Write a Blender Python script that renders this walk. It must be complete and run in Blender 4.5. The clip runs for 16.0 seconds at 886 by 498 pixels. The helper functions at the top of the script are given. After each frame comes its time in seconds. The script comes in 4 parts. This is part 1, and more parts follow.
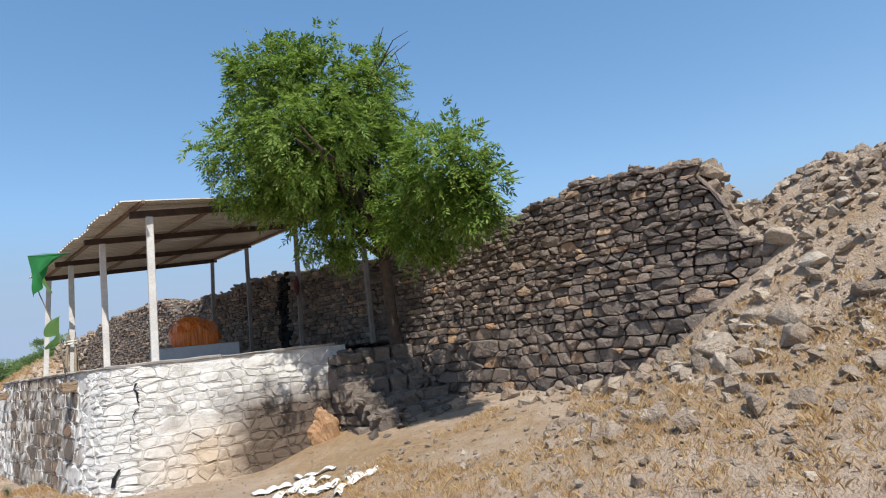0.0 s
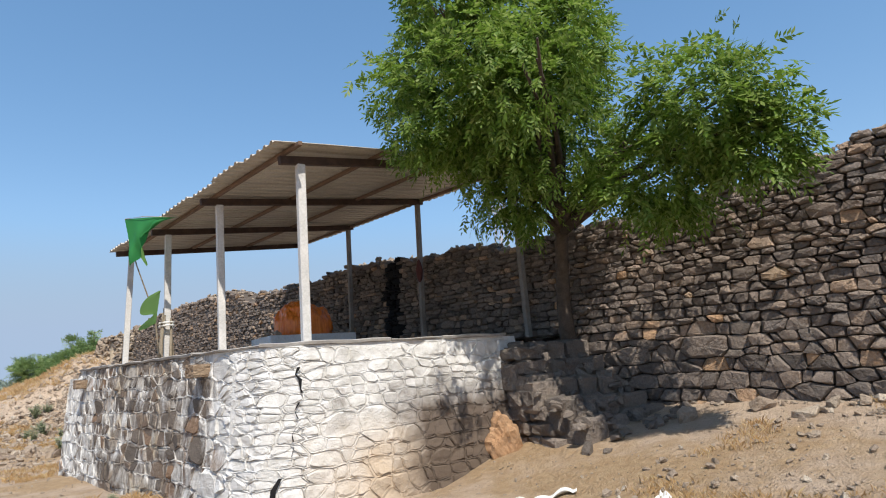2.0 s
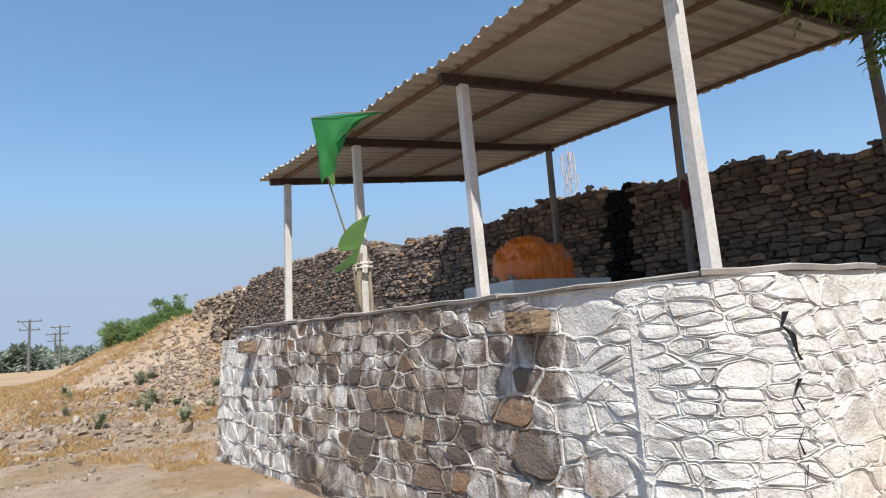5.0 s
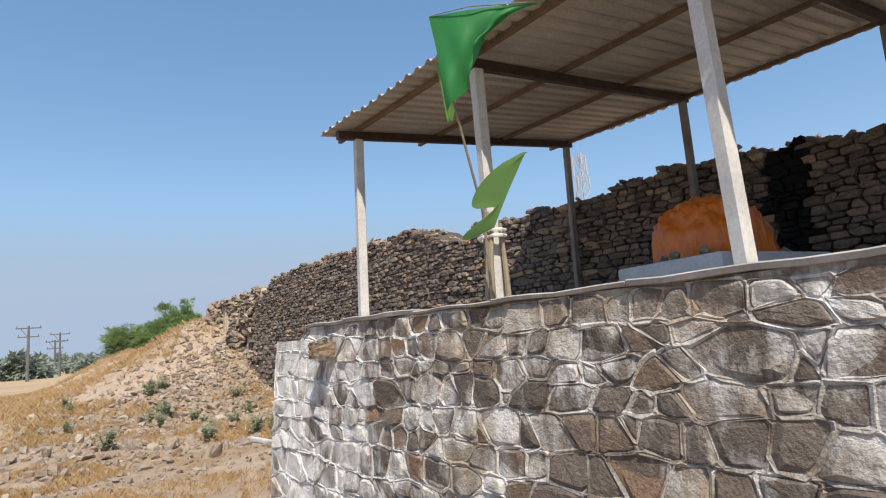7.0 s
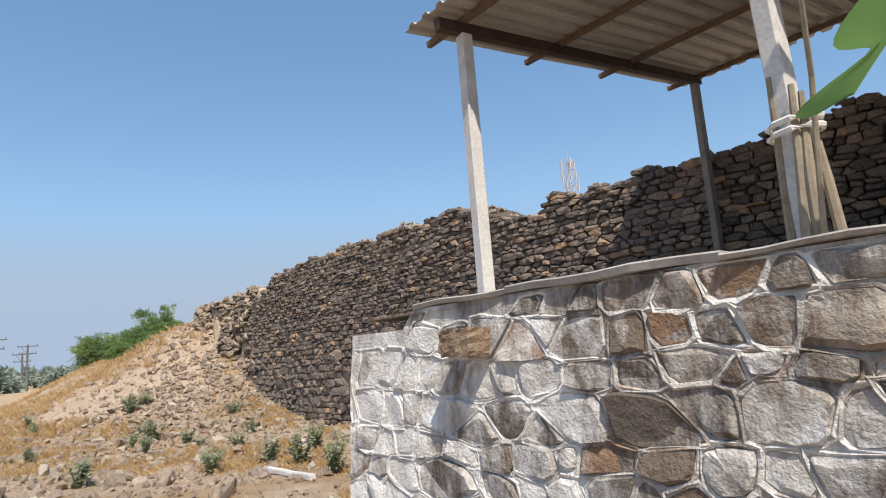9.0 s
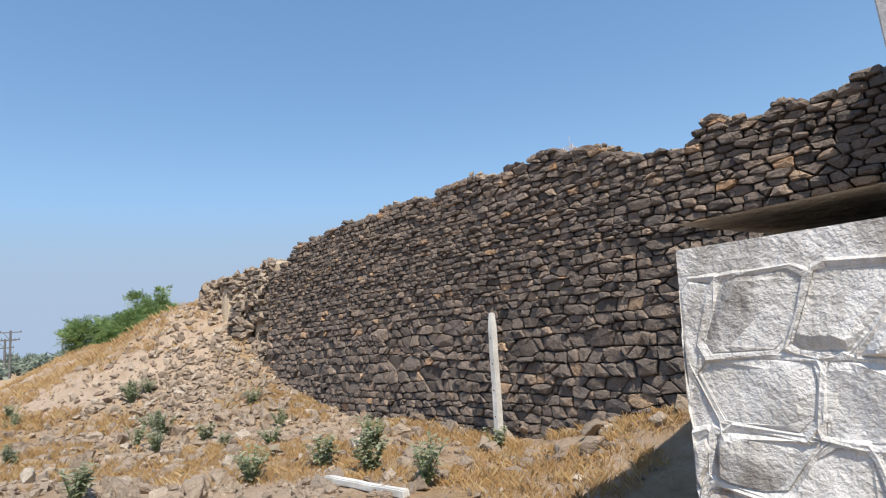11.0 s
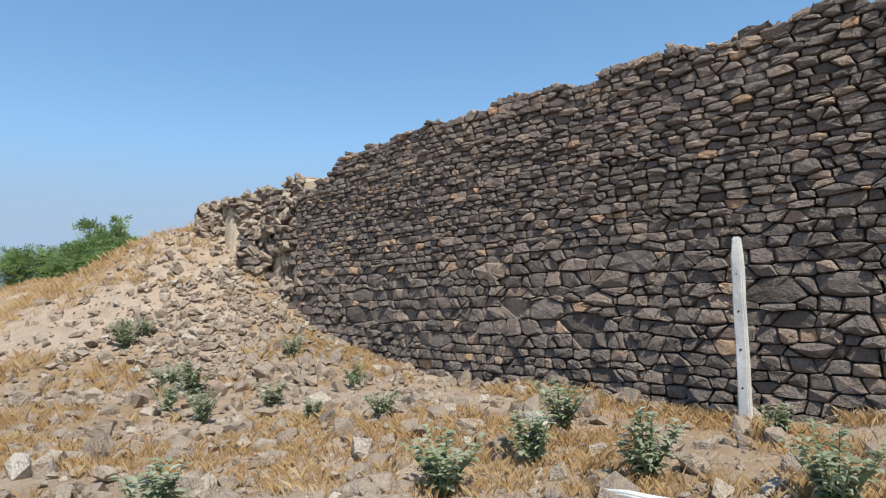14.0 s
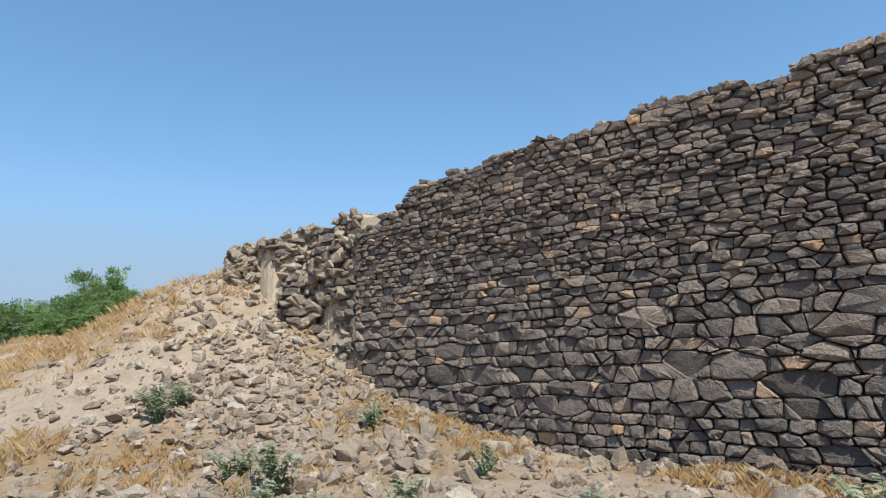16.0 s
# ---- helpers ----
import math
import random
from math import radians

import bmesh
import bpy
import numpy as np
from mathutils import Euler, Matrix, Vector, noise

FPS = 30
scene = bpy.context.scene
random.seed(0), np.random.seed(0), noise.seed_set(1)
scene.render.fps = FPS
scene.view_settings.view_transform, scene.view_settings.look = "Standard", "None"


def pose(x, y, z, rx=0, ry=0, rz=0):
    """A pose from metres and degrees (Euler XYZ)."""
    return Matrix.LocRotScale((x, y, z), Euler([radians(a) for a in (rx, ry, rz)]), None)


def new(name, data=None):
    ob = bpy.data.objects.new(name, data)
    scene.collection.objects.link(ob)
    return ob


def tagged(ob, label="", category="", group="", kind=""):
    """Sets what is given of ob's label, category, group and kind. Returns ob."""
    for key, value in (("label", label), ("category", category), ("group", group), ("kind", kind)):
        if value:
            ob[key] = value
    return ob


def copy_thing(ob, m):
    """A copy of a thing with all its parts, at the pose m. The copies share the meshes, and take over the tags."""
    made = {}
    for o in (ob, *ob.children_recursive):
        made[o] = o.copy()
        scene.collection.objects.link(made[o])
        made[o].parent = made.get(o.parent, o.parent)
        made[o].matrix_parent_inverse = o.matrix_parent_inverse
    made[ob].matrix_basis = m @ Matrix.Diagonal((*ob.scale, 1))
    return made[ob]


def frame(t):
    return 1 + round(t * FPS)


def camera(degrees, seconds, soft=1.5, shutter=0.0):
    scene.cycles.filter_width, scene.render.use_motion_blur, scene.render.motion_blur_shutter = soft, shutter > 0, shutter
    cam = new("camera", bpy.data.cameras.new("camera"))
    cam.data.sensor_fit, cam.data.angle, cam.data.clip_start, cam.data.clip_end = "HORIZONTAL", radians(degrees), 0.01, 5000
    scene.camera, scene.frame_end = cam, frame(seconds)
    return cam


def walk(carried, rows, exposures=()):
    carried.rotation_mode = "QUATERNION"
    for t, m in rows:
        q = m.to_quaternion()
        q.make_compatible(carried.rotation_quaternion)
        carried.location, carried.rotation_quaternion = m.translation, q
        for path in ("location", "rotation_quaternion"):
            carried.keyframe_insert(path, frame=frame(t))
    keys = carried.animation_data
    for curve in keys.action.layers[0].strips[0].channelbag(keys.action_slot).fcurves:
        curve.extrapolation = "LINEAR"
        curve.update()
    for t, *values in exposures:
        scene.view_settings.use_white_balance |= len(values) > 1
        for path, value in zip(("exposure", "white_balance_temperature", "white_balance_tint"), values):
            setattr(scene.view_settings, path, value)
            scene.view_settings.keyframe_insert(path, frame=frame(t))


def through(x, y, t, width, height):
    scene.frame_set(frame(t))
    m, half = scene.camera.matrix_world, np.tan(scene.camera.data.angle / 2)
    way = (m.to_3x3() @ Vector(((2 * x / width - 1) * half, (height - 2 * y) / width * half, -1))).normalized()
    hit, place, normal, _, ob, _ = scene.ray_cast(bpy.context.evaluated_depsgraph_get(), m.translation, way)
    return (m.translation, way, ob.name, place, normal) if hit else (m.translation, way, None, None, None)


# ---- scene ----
import collections

cam = camera(73.2, 16.0, soft=1.1)
METRES, EYE, TILT, LEAN, TURN = 22.4, 1.6, 0.0, 0.0, -33.7
ROWS = [
    (0.0, 0.0, 0.0, 0.0, 0.99, 8.7, 6.47),
    (0.5, -0.0256, 0.0196, -0.0014, 1.42, 9.12, 6.43),
    (1.0, -0.0545, 0.0402, -0.0049, 1.25, 9.7, 6.17),
    (1.5, -0.0866, 0.0628, -0.0054, 1.48, 10.97, 5.35),
    (2.0, -0.1144, 0.0819, -0.0057, 1.82, 10.47, 4.08),
    (2.5, -0.1372, 0.104, -0.0057, 3.53, 8.43, 3.23),
    (3.0, -0.1618, 0.1225, -0.0055, 5.65, 7.08, 3.03),
    (3.5, -0.1815, 0.1447, -0.006, 6.21, 6.93, 3.48),
    (4.0, -0.2067, 0.165, -0.0052, 6.52, 7.04, 3.86),
    (6.5, -0.3097, 0.272, -0.0024, 6.62, 8.59, 3.96),
    (7.0, -0.3276, 0.2951, -0.0034, 6.6, 8.46, 4.03),
    (7.5, -0.3501, 0.3175, -0.0051, 6.64, 8.4, 3.91),
    (8.0, -0.367, 0.3441, -0.0055, 6.37, 8.57, 4.04),
    (8.5, -0.3864, 0.3687, -0.0058, 6.13, 8.8, 4.24),
    (9.0, -0.4007, 0.395, -0.0054, 4.61, 9.22, 4.56),
    (9.5, -0.4208, 0.4192, -0.0066, 3.94, 9.32, 4.94),
    (10.0, -0.44, 0.4417, -0.0079, 3.63, 9.14, 5.02),
    (12.5, -0.5334, 0.5656, -0.0152, 2.97, 4.9, 1.46),
    (13.0, -0.5565, 0.5843, -0.0175, 2.39, 3.68, 0.47),
    (13.5, -0.5811, 0.6056, -0.02, 0.19, 3.92, 0.98),
    (14.0, -0.6088, 0.6273, -0.018, -2.24, 4.0, 1.65),
    (14.5, -0.6244, 0.6484, -0.0132, -2.72, 5.1, 1.77),
    (15.0, -0.6426, 0.6687, -0.0134, -3.18, 6.81, 2.35),
    (15.5, -0.6623, 0.6905, -0.0154, -3.72, 8.98, 2.49),
    (16.0, -0.6849, 0.7153, -0.0161, -3.7, 9.17, 2.34),
]
walk(cam, [(t, pose(0, 0, EYE, TILT, LEAN, TURN) @ pose(METRES * x, METRES * y, METRES * z, 90 + pitch, roll, yaw)) for t, x, y, z, yaw, pitch, roll in ROWS],
     [(0.0, 0.52, 6500, 10), (2.5, 0.52, 6650, 10), (4.0, 0.52, 6600, 10), (6.5, 0.51, 6950, 12), (9.0, 0.52, 6950, 12), (10.0, 0.51, 6700, 11), (12.5, 0.57, 6800, 11), (14.0, 0.53, 6450, 8), (15.5, 0.54, 6350, 6), (16.0, 0.54, 6350, 6)])

# ---------------- light ----------------
SUN = Vector((-0.17, -0.67, 1.0)).normalized()
world = bpy.data.worlds.new("sky")
scene.world = world
world.use_nodes = True
wn = world.node_tree
sky = wn.nodes.new("ShaderNodeTexSky")
sky.sky_type = "NISHITA"
sky.sun_disc = False
sky.sun_elevation = math.asin(SUN.z)
sky.sun_rotation = math.atan2(SUN.x, SUN.y)
sky.air_density, sky.dust_density, sky.ozone_density = 1.0, 0.35, 4.5
tone = wn.nodes.new("ShaderNodeHueSaturation")
tone.inputs["Saturation"].default_value = 1.23
tone.inputs["Hue"].default_value = 0.5045
tone.inputs["Value"].default_value = 1.7
wn.links.new(sky.outputs[0], tone.inputs["Color"])
haze = wn.nodes.new("ShaderNodeGamma")
haze.inputs["Gamma"].default_value = 0.65
wn.links.new(tone.outputs[0], haze.inputs["Color"])
# thick air keeps the sky near the horizon from growing brighter than the haze
grey = wn.nodes.new("ShaderNodeRGBToBW")
wn.links.new(haze.outputs[0], grey.inputs[0])
share = wn.nodes.new("ShaderNodeMath")
share.operation = "DIVIDE"
share.inputs[0].default_value = 2.55
wn.links.new(grey.outputs[0], share.inputs[1])
limit = wn.nodes.new("ShaderNodeMath")
limit.operation = "SMOOTH_MIN"
limit.inputs[1].default_value, limit.inputs[2].default_value = 1.0, 0.15
wn.links.new(share.outputs[0], limit.inputs[0])
veil = wn.nodes.new("ShaderNodeVectorMath")
veil.operation = "SCALE"
wn.links.new(haze.outputs[0], veil.inputs[0])
wn.links.new(limit.outputs[0], veil.inputs["Scale"])
thick_air = wn.nodes.new("ShaderNodeMapRange")
thick_air.inputs["From Min"].default_value, thick_air.inputs["From Max"].default_value = 0.97, 0.6
wn.links.new(limit.outputs[0], thick_air.inputs["Value"])
horizon = wn.nodes.new("ShaderNodeMix")
horizon.data_type = "RGBA"
horizon.inputs[7].default_value = (1.9, 2.5, 3.45, 1)
wn.links.new(thick_air.outputs[0], horizon.inputs[0])
wn.links.new(veil.outputs[0], horizon.inputs[6])
wn.links.new(horizon.outputs[2], wn.nodes["Background"].inputs[0])
wn.nodes["Background"].inputs[1].default_value = 0.15
sun = new("sun", bpy.data.lights.new("sun", "SUN"))
sun.data.energy, sun.data.angle, sun.data.color = 3.9, radians(0.53), (1.0, 0.95, 0.87)
sun.rotation_euler = SUN.to_track_quat("Z", "Y").to_euler()


# ---------------- materials ----------------
class Nodes:
    def __init__(self, name):
        self.mat = bpy.data.materials.new(name)
        self.mat.use_nodes = True
        self.t = self.mat.node_tree
        self.bsdf = self.t.nodes["Principled BSDF"]
        self.geo = self.t.nodes.new("ShaderNodeNewGeometry")

    def node(self, kind, **values):
        n = self.t.nodes.new(kind)
        for key, v in values.items():
            n.inputs[key].default_value = v
        return n

    def link(self, a, b):
        self.t.links.new(a, b)

    def noise(self, scale, detail=4.0, rough=0.6, stretch=(1, 1, 1)):
        m = self.t.nodes.new("ShaderNodeMapping")
        m.inputs["Scale"].default_value = stretch
        self.link(self.geo.outputs["Position"], m.inputs["Vector"])
        n = self.node("ShaderNodeTexNoise", Scale=scale, Detail=detail, Roughness=rough)
        self.link(m.outputs[0], n.inputs["Vector"])
        return n.outputs["Fac"]

    def ramp(self, fac, stops):
        r = self.t.nodes.new("ShaderNodeValToRGB")
        els = r.color_ramp.elements
        while len(els) < len(stops):
            els.new(0.5)
        for e, (p, c) in zip(els, stops):
            e.position, e.color = p, (*c, 1) if len(c) == 3 else c
        self.link(fac, r.inputs[0])
        return r.outputs[0]

    def mask(self, fac, lo, hi):
        r = self.t.nodes.new("ShaderNodeMapRange")
        r.inputs["From Min"].default_value, r.inputs["From Max"].default_value = lo, hi
        self.link(fac, r.inputs["Value"])
        return r.outputs[0]

    def mix(self, fac, a, b, mode="MIX"):
        m = self.t.nodes.new("ShaderNodeMix")
        m.data_type, m.blend_type = "RGBA", mode
        for sock, v in ((m.inputs[0], fac), (m.inputs[6], a), (m.inputs[7], b)):
            if isinstance(v, (int, float)):
                sock.default_value = v
            elif isinstance(v, tuple):
                sock.default_value = (*v, 1)
            else:
                self.link(v, sock)
        return m.outputs[2]

    def math(self, op, a, b=0.0):
        m = self.t.nodes.new("ShaderNodeMath")
        m.operation = op
        for sock, v in zip(m.inputs, (a, b)):
            if isinstance(v, (int, float)):
                sock.default_value = v
            else:
                self.link(v, sock)
        return m.outputs[0]

    def axis(self, which):
        s = self.t.nodes.new("ShaderNodeSeparateXYZ")
        self.link(self.geo.outputs["Position"], s.inputs[0])
        return s.outputs[which]

    def piece(self):
        """A random number for each piece, whether an object or an island."""
        o = self.t.nodes.new("ShaderNodeObjectInfo")
        return self.math("FRACT", self.math("ADD", o.outputs["Random"], self.geo.outputs["Random Per Island"]))

    def done(self, colour, rough=0.85, bump=None, strength=0.5, distance=0.02, metal=0.0, spec=0.3):
        if isinstance(colour, tuple):
            self.bsdf.inputs["Base Color"].default_value = (*colour, 1)
        else:
            self.link(colour, self.bsdf.inputs["Base Color"])
        self.bsdf.inputs["Roughness"].default_value = rough
        self.bsdf.inputs["Metallic"].default_value = metal
        self.bsdf.inputs["Specular IOR Level"].default_value = spec
        if bump is not None:
            b = self.node("ShaderNodeBump", Strength=strength, Distance=distance)
            self.link(bump, b.inputs["Height"])
            self.link(b.outputs[0], self.bsdf.inputs["Normal"])
        return self.mat


def plain(name, c1, c2, scale, rough=0.8, strength=0.4, distance=0.01, metal=0.0, spec=0.3, fine=40.0):
    n = Nodes(name)
    col = n.mix(n.mask(n.noise(scale), 0.3, 0.7), c1, c2)
    col = n.mix(0.35, col, n.ramp(n.noise(fine, 3), [(0.3, (0.35,) * 3), (0.7, (0.75,) * 3)]), "OVERLAY")
    return n.done(col, rough, n.noise(fine, 5, 0.7), strength, distance, metal, spec)


def stone_material(name, stops, tan=0.0):
    n = Nodes(name)
    base = n.ramp(n.piece(), stops)
    grain = n.ramp(n.noise(38, 6, 0.7), [(0.25, (0.28,) * 3), (0.75, (0.72,) * 3)])
    col = n.mix(0.75, base, grain, "OVERLAY")
    blotch = n.mask(n.noise(5.5, 4), 0.48, 0.72)
    col = n.mix(n.math("MULTIPLY", blotch, 0.4), col, (0.21, 0.19, 0.165))
    lichen = n.mask(n.noise(17, 5, 0.65), 0.60, 0.70)
    col = n.mix(n.math("MULTIPLY", lichen, 0.25), col, (0.27, 0.25, 0.22))
    if tan:
        col = n.mix(n.math("MULTIPLY", n.mask(n.noise(2.2, 4), 0.35, 0.6), tan), col, (0.40, 0.32, 0.235))
    height = n.math("ADD", n.noise(9, 6, 0.65), n.math("MULTIPLY", n.noise(60, 3), 0.25))
    return n.done(col, 0.88, height, 1.0, 0.09, spec=0.25)


DARK = [(0.0, (0.132, 0.110, 0.095)), (0.3, (0.209, 0.171, 0.145)), (0.55, (0.278, 0.220, 0.179)), (0.74, (0.202, 0.171, 0.150)),
        (0.88, (0.335, 0.262, 0.208)), (0.955, (0.418, 0.311, 0.232)), (0.985, (0.519, 0.324, 0.190)), (1.0, (0.519, 0.384, 0.262))]
PALE = [(0.0, (0.27, 0.21, 0.165)), (0.4, (0.42, 0.33, 0.25)), (0.7, (0.35, 0.285, 0.225)), (0.9, (0.54, 0.445, 0.345)), (1.0, (0.62, 0.55, 0.46))]
M_BASALT = stone_material("basalt", DARK)
M_RUIN = stone_material("dusty_stone", PALE, 0.55)
M_ROCK = stone_material("loose_rock", PALE, 0.35)
M_STEP = stone_material("step_stone", [(0.0, (0.13, 0.112, 0.10)), (0.5, (0.19, 0.16, 0.14)), (1.0, (0.26, 0.215, 0.18))], 0.2)
M_SOOT = plain("soot", (0.006, 0.006, 0.007), (0.016, 0.015, 0.015), 6, 0.95)
# earth core, coloured dark to give the shadow in the gaps between stones
M_GAP = plain("shadowed_core_earth", (0.06, 0.05, 0.042), (0.12, 0.095, 0.075), 5, 0.95)
M_EARTH = plain("pale_earth", (0.40, 0.315, 0.22), (0.50, 0.41, 0.30), 2.5, 0.95, 0.8, 0.03, fine=24)
M_POST = plain("weathered_white_post", (0.46, 0.45, 0.43), (0.62, 0.60, 0.57), 3.5, 0.75, 0.3)
# darker than the front posts: the roof's shade is put into this grey
M_BACKPOST = plain("weathered_shaded_post", (0.17, 0.155, 0.14), (0.27, 0.25, 0.225), 3.5, 0.8, 0.3)
M_STEEL = plain("rusty_brown_steel", (0.045, 0.03, 0.025), (0.09, 0.055, 0.04), 8, 0.7, metal=0.2)
M_PURLIN = plain("purlin_steel", (0.13, 0.085, 0.06), (0.20, 0.13, 0.09), 7, 0.7, metal=0.2)
M_SHEET = plain("galvanised_sheet", (0.40, 0.36, 0.30), (0.52, 0.48, 0.42), 1.2, 0.5, 0.15, metal=0.25, spec=0.4)
M_COPING = plain("grey_coping", (0.27, 0.25, 0.23), (0.42, 0.40, 0.37), 3, 0.9)
M_FLOOR = plain("platform_floor", (0.30, 0.26, 0.22), (0.40, 0.35, 0.29), 2, 0.95)
M_SLAB = plain("pale_slab", (0.50, 0.51, 0.52), (0.63, 0.64, 0.64), 3, 0.6)
M_MARKER = plain("marker_stone", (0.50, 0.49, 0.46), (0.68, 0.67, 0.63), 6, 0.85)
M_TARP = plain("orange_tarp", (0.60, 0.13, 0.014), (0.72, 0.20, 0.025), 3, 0.32, 0.25, spec=0.5, fine=18)
M_RAG = plain("white_rag", (0.58, 0.57, 0.53), (0.75, 0.74, 0.70), 5, 0.7)
M_BARK = plain("bark", (0.065, 0.05, 0.038), (0.12, 0.095, 0.075), 9, 0.95, 1.0, 0.02)
M_TWIG = plain("bamboo", (0.22, 0.18, 0.13), (0.32, 0.27, 0.20), 8, 0.8)
M_RED = plain("dull_red_cloth", (0.07, 0.025, 0.022), (0.11, 0.04, 0.035), 8, 0.9)
M_CONCRETE = plain("pole_concrete", (0.11, 0.11, 0.11), (0.17, 0.17, 0.165), 2, 0.9)
M_TOWER = plain("tower_steel", (0.42, 0.41, 0.42), (0.52, 0.50, 0.50), 1, 0.6)


def leaf_material(name, c1, c2, c3, through=0.35):
    n = Nodes(name)
    r = n.piece()
    col = n.ramp(r, [(0.0, c1), (0.55, c2), (1.0, c3)])
    col = n.mix(0.3, col, n.ramp(n.noise(1.6, 2), [(0.3, (0.3,) * 3), (0.7, (0.7,) * 3)]), "OVERLAY")
    n.done(col, 0.5, spec=0.3)
    tr = n.node("ShaderNodeBsdfTranslucent")
    n.link(col, tr.inputs[0])
    mix = n.node("ShaderNodeMixShader", Fac=through)
    n.link(n.bsdf.outputs[0], mix.inputs[1])
    n.link(tr.outputs[0], mix.inputs[2])
    n.link(mix.outputs[0], n.t.nodes["Material Output"].inputs[0])
    return n.mat


M_LEAF = leaf_material("neem_leaf", (0.09, 0.16, 0.022), (0.165, 0.27, 0.038), (0.30, 0.38, 0.11), 0.5)
M_WEED = leaf_material("weed_leaf", (0.27, 0.315, 0.19), (0.36, 0.40, 0.265), (0.48, 0.51, 0.38), 0.45)
M_BUSH = leaf_material("bush_leaf", (0.19, 0.28, 0.10), (0.26, 0.37, 0.15), (0.34, 0.43, 0.20), 0.45)
# the haze of distance is mixed into this greyed leaf colour
M_FARTREE = leaf_material("hazed_far_leaf", (0.20, 0.25, 0.20), (0.25, 0.30, 0.24), (0.30, 0.34, 0.28), 0.3)
M_STRAW = leaf_material("dry_grass", (0.46, 0.285, 0.125), (0.58, 0.40, 0.20), (0.69, 0.54, 0.32), 0.3)
M_FLAG = leaf_material("green_flag_cloth", (0.04, 0.27, 0.08), (0.05, 0.29, 0.08), (0.06, 0.31, 0.09), 0.45)
M_FLAG2 = leaf_material("pale_green_flag_cloth", (0.20, 0.40, 0.11), (0.21, 0.41, 0.12), (0.22, 0.42, 0.13), 0.5)


def ground_material():
    n = Nodes("dry_ground")
    soil = n.mix(n.mask(n.noise(2.3, 8, 0.72), 0.34, 0.66), (0.46, 0.345, 0.25), (0.62, 0.485, 0.365))
    straw = n.mix(n.mask(n.noise(9, 5), 0.3, 0.7), (0.38, 0.255, 0.145), (0.50, 0.36, 0.22))
    patch = n.math("ADD", n.noise(0.45, 3), n.math("MULTIPLY", n.noise(3.0, 4), 0.35))
    col = n.mix(n.mask(patch, 0.62, 0.78), soil, straw)
    pebble = n.mask(n.noise(26, 4, 0.7), 0.56, 0.68)
    col = n.mix(n.math("MULTIPLY", pebble, 0.6), col, (0.27, 0.215, 0.165))
    light = n.mask(n.noise(41, 3, 0.7), 0.60, 0.70)
    col = n.mix(n.math("MULTIPLY", light, 0.5), col, (0.60, 0.52, 0.41))
    far = n.mask(n.axis(1), 45, 90)
    col = n.mix(far, col, n.mix(n.mask(n.noise(0.06, 4), 0.35, 0.65), (0.46, 0.30, 0.17), (0.52, 0.40, 0.26)))
    h = n.math("ADD", n.noise(14, 6, 0.7), n.math("MULTIPLY", n.noise(55, 3), 0.4))
    return n.done(col, 0.95, h, 1.0, 0.08, spec=0.15)


def whitewash(name, lo, hi):
    """Basalt under patchy lime wash; lo and hi set how much is left of it."""
    n = Nodes(name)
    chance = n.piece()
    base = n.ramp(chance, [(0.0, (0.11, 0.09, 0.075)), (0.4, (0.17, 0.14, 0.115)), (0.7, (0.20, 0.145, 0.105)), (0.88, (0.135, 0.105, 0.085)), (1.0, (0.27, 0.17, 0.105))])
    base = n.mix(0.7, base, n.ramp(n.noise(35, 5, 0.7), [(0.25, (0.3,) * 3), (0.75, (0.7,) * 3)]), "OVERLAY")
    lime = n.mix(n.mask(n.noise(7, 5), 0.3, 0.7), (0.54, 0.52, 0.48), (0.76, 0.75, 0.73))
    amount = n.math("ADD", n.math("SUBTRACT", n.math("MULTIPLY", n.noise(1.3, 3), 1.9), 0.45), n.math("MULTIPLY", n.math("SUBTRACT", n.noise(9, 6, 0.75, (1, 1, 0.4)), 0.5), 1.5))
    # lime is thicker towards the corner and at the far end of the platform
    y = n.axis(1)
    south = n.mask(y, 10.4, 9.5)
    north = n.mask(y, 13.4, 14.8)
    amount = n.math("ADD", amount, n.math("MULTIPLY", n.math("ADD", n.math("MULTIPLY", south, 0.85), n.math("MULTIPLY", north, 0.24)), 1.0))
    # each stone has kept more or less of its coat, and the middle of the face has bare earthy mortar
    amount = n.math("ADD", amount, n.math("MULTIPLY", n.math("SUBTRACT", n.math("FRACT", n.math("MULTIPLY", chance, 7.31)), 0.5), 0.55))
    middle = n.math("MULTIPLY", n.mask(y, 10.6, 11.3), n.mask(y, 14.3, 13.3))
    lime = n.mix(n.math("MULTIPLY", middle, n.mask(n.noise(2.4, 4), 0.4, 0.62)), lime, (0.40, 0.345, 0.27))
    col = n.mix(n.mask(amount, lo, hi), base, lime)
    # mud splashed up from the ground, and smoke and damp stains in two shapes
    z = n.math("ADD", n.axis(2), n.math("MULTIPLY", n.noise(2.5, 4), 0.7))
    mud = n.math("MULTIPLY", n.mask(z, 1.4, 0.75), n.mask(n.axis(0), 0.7, 1.7))
    col = n.mix(n.math("MULTIPLY", mud, 0.75), col, (0.50, 0.36, 0.22))
    stain = n.math("MULTIPLY", n.mask(n.math("ADD", n.axis(0), n.noise(1.6, 4)), 2.3, 2.8), n.mask(z, 1.75, 1.2))
    col = n.mix(n.math("MULTIPLY", stain, 0.95), col, (0.115, 0.085, 0.065))
    h = n.math("ADD", n.noise(10, 6, 0.65), n.math("MULTIPLY", n.noise(60, 3), 0.3))
    return n.done(col, 0.85, h, 0.8, 0.04, spec=0.25)


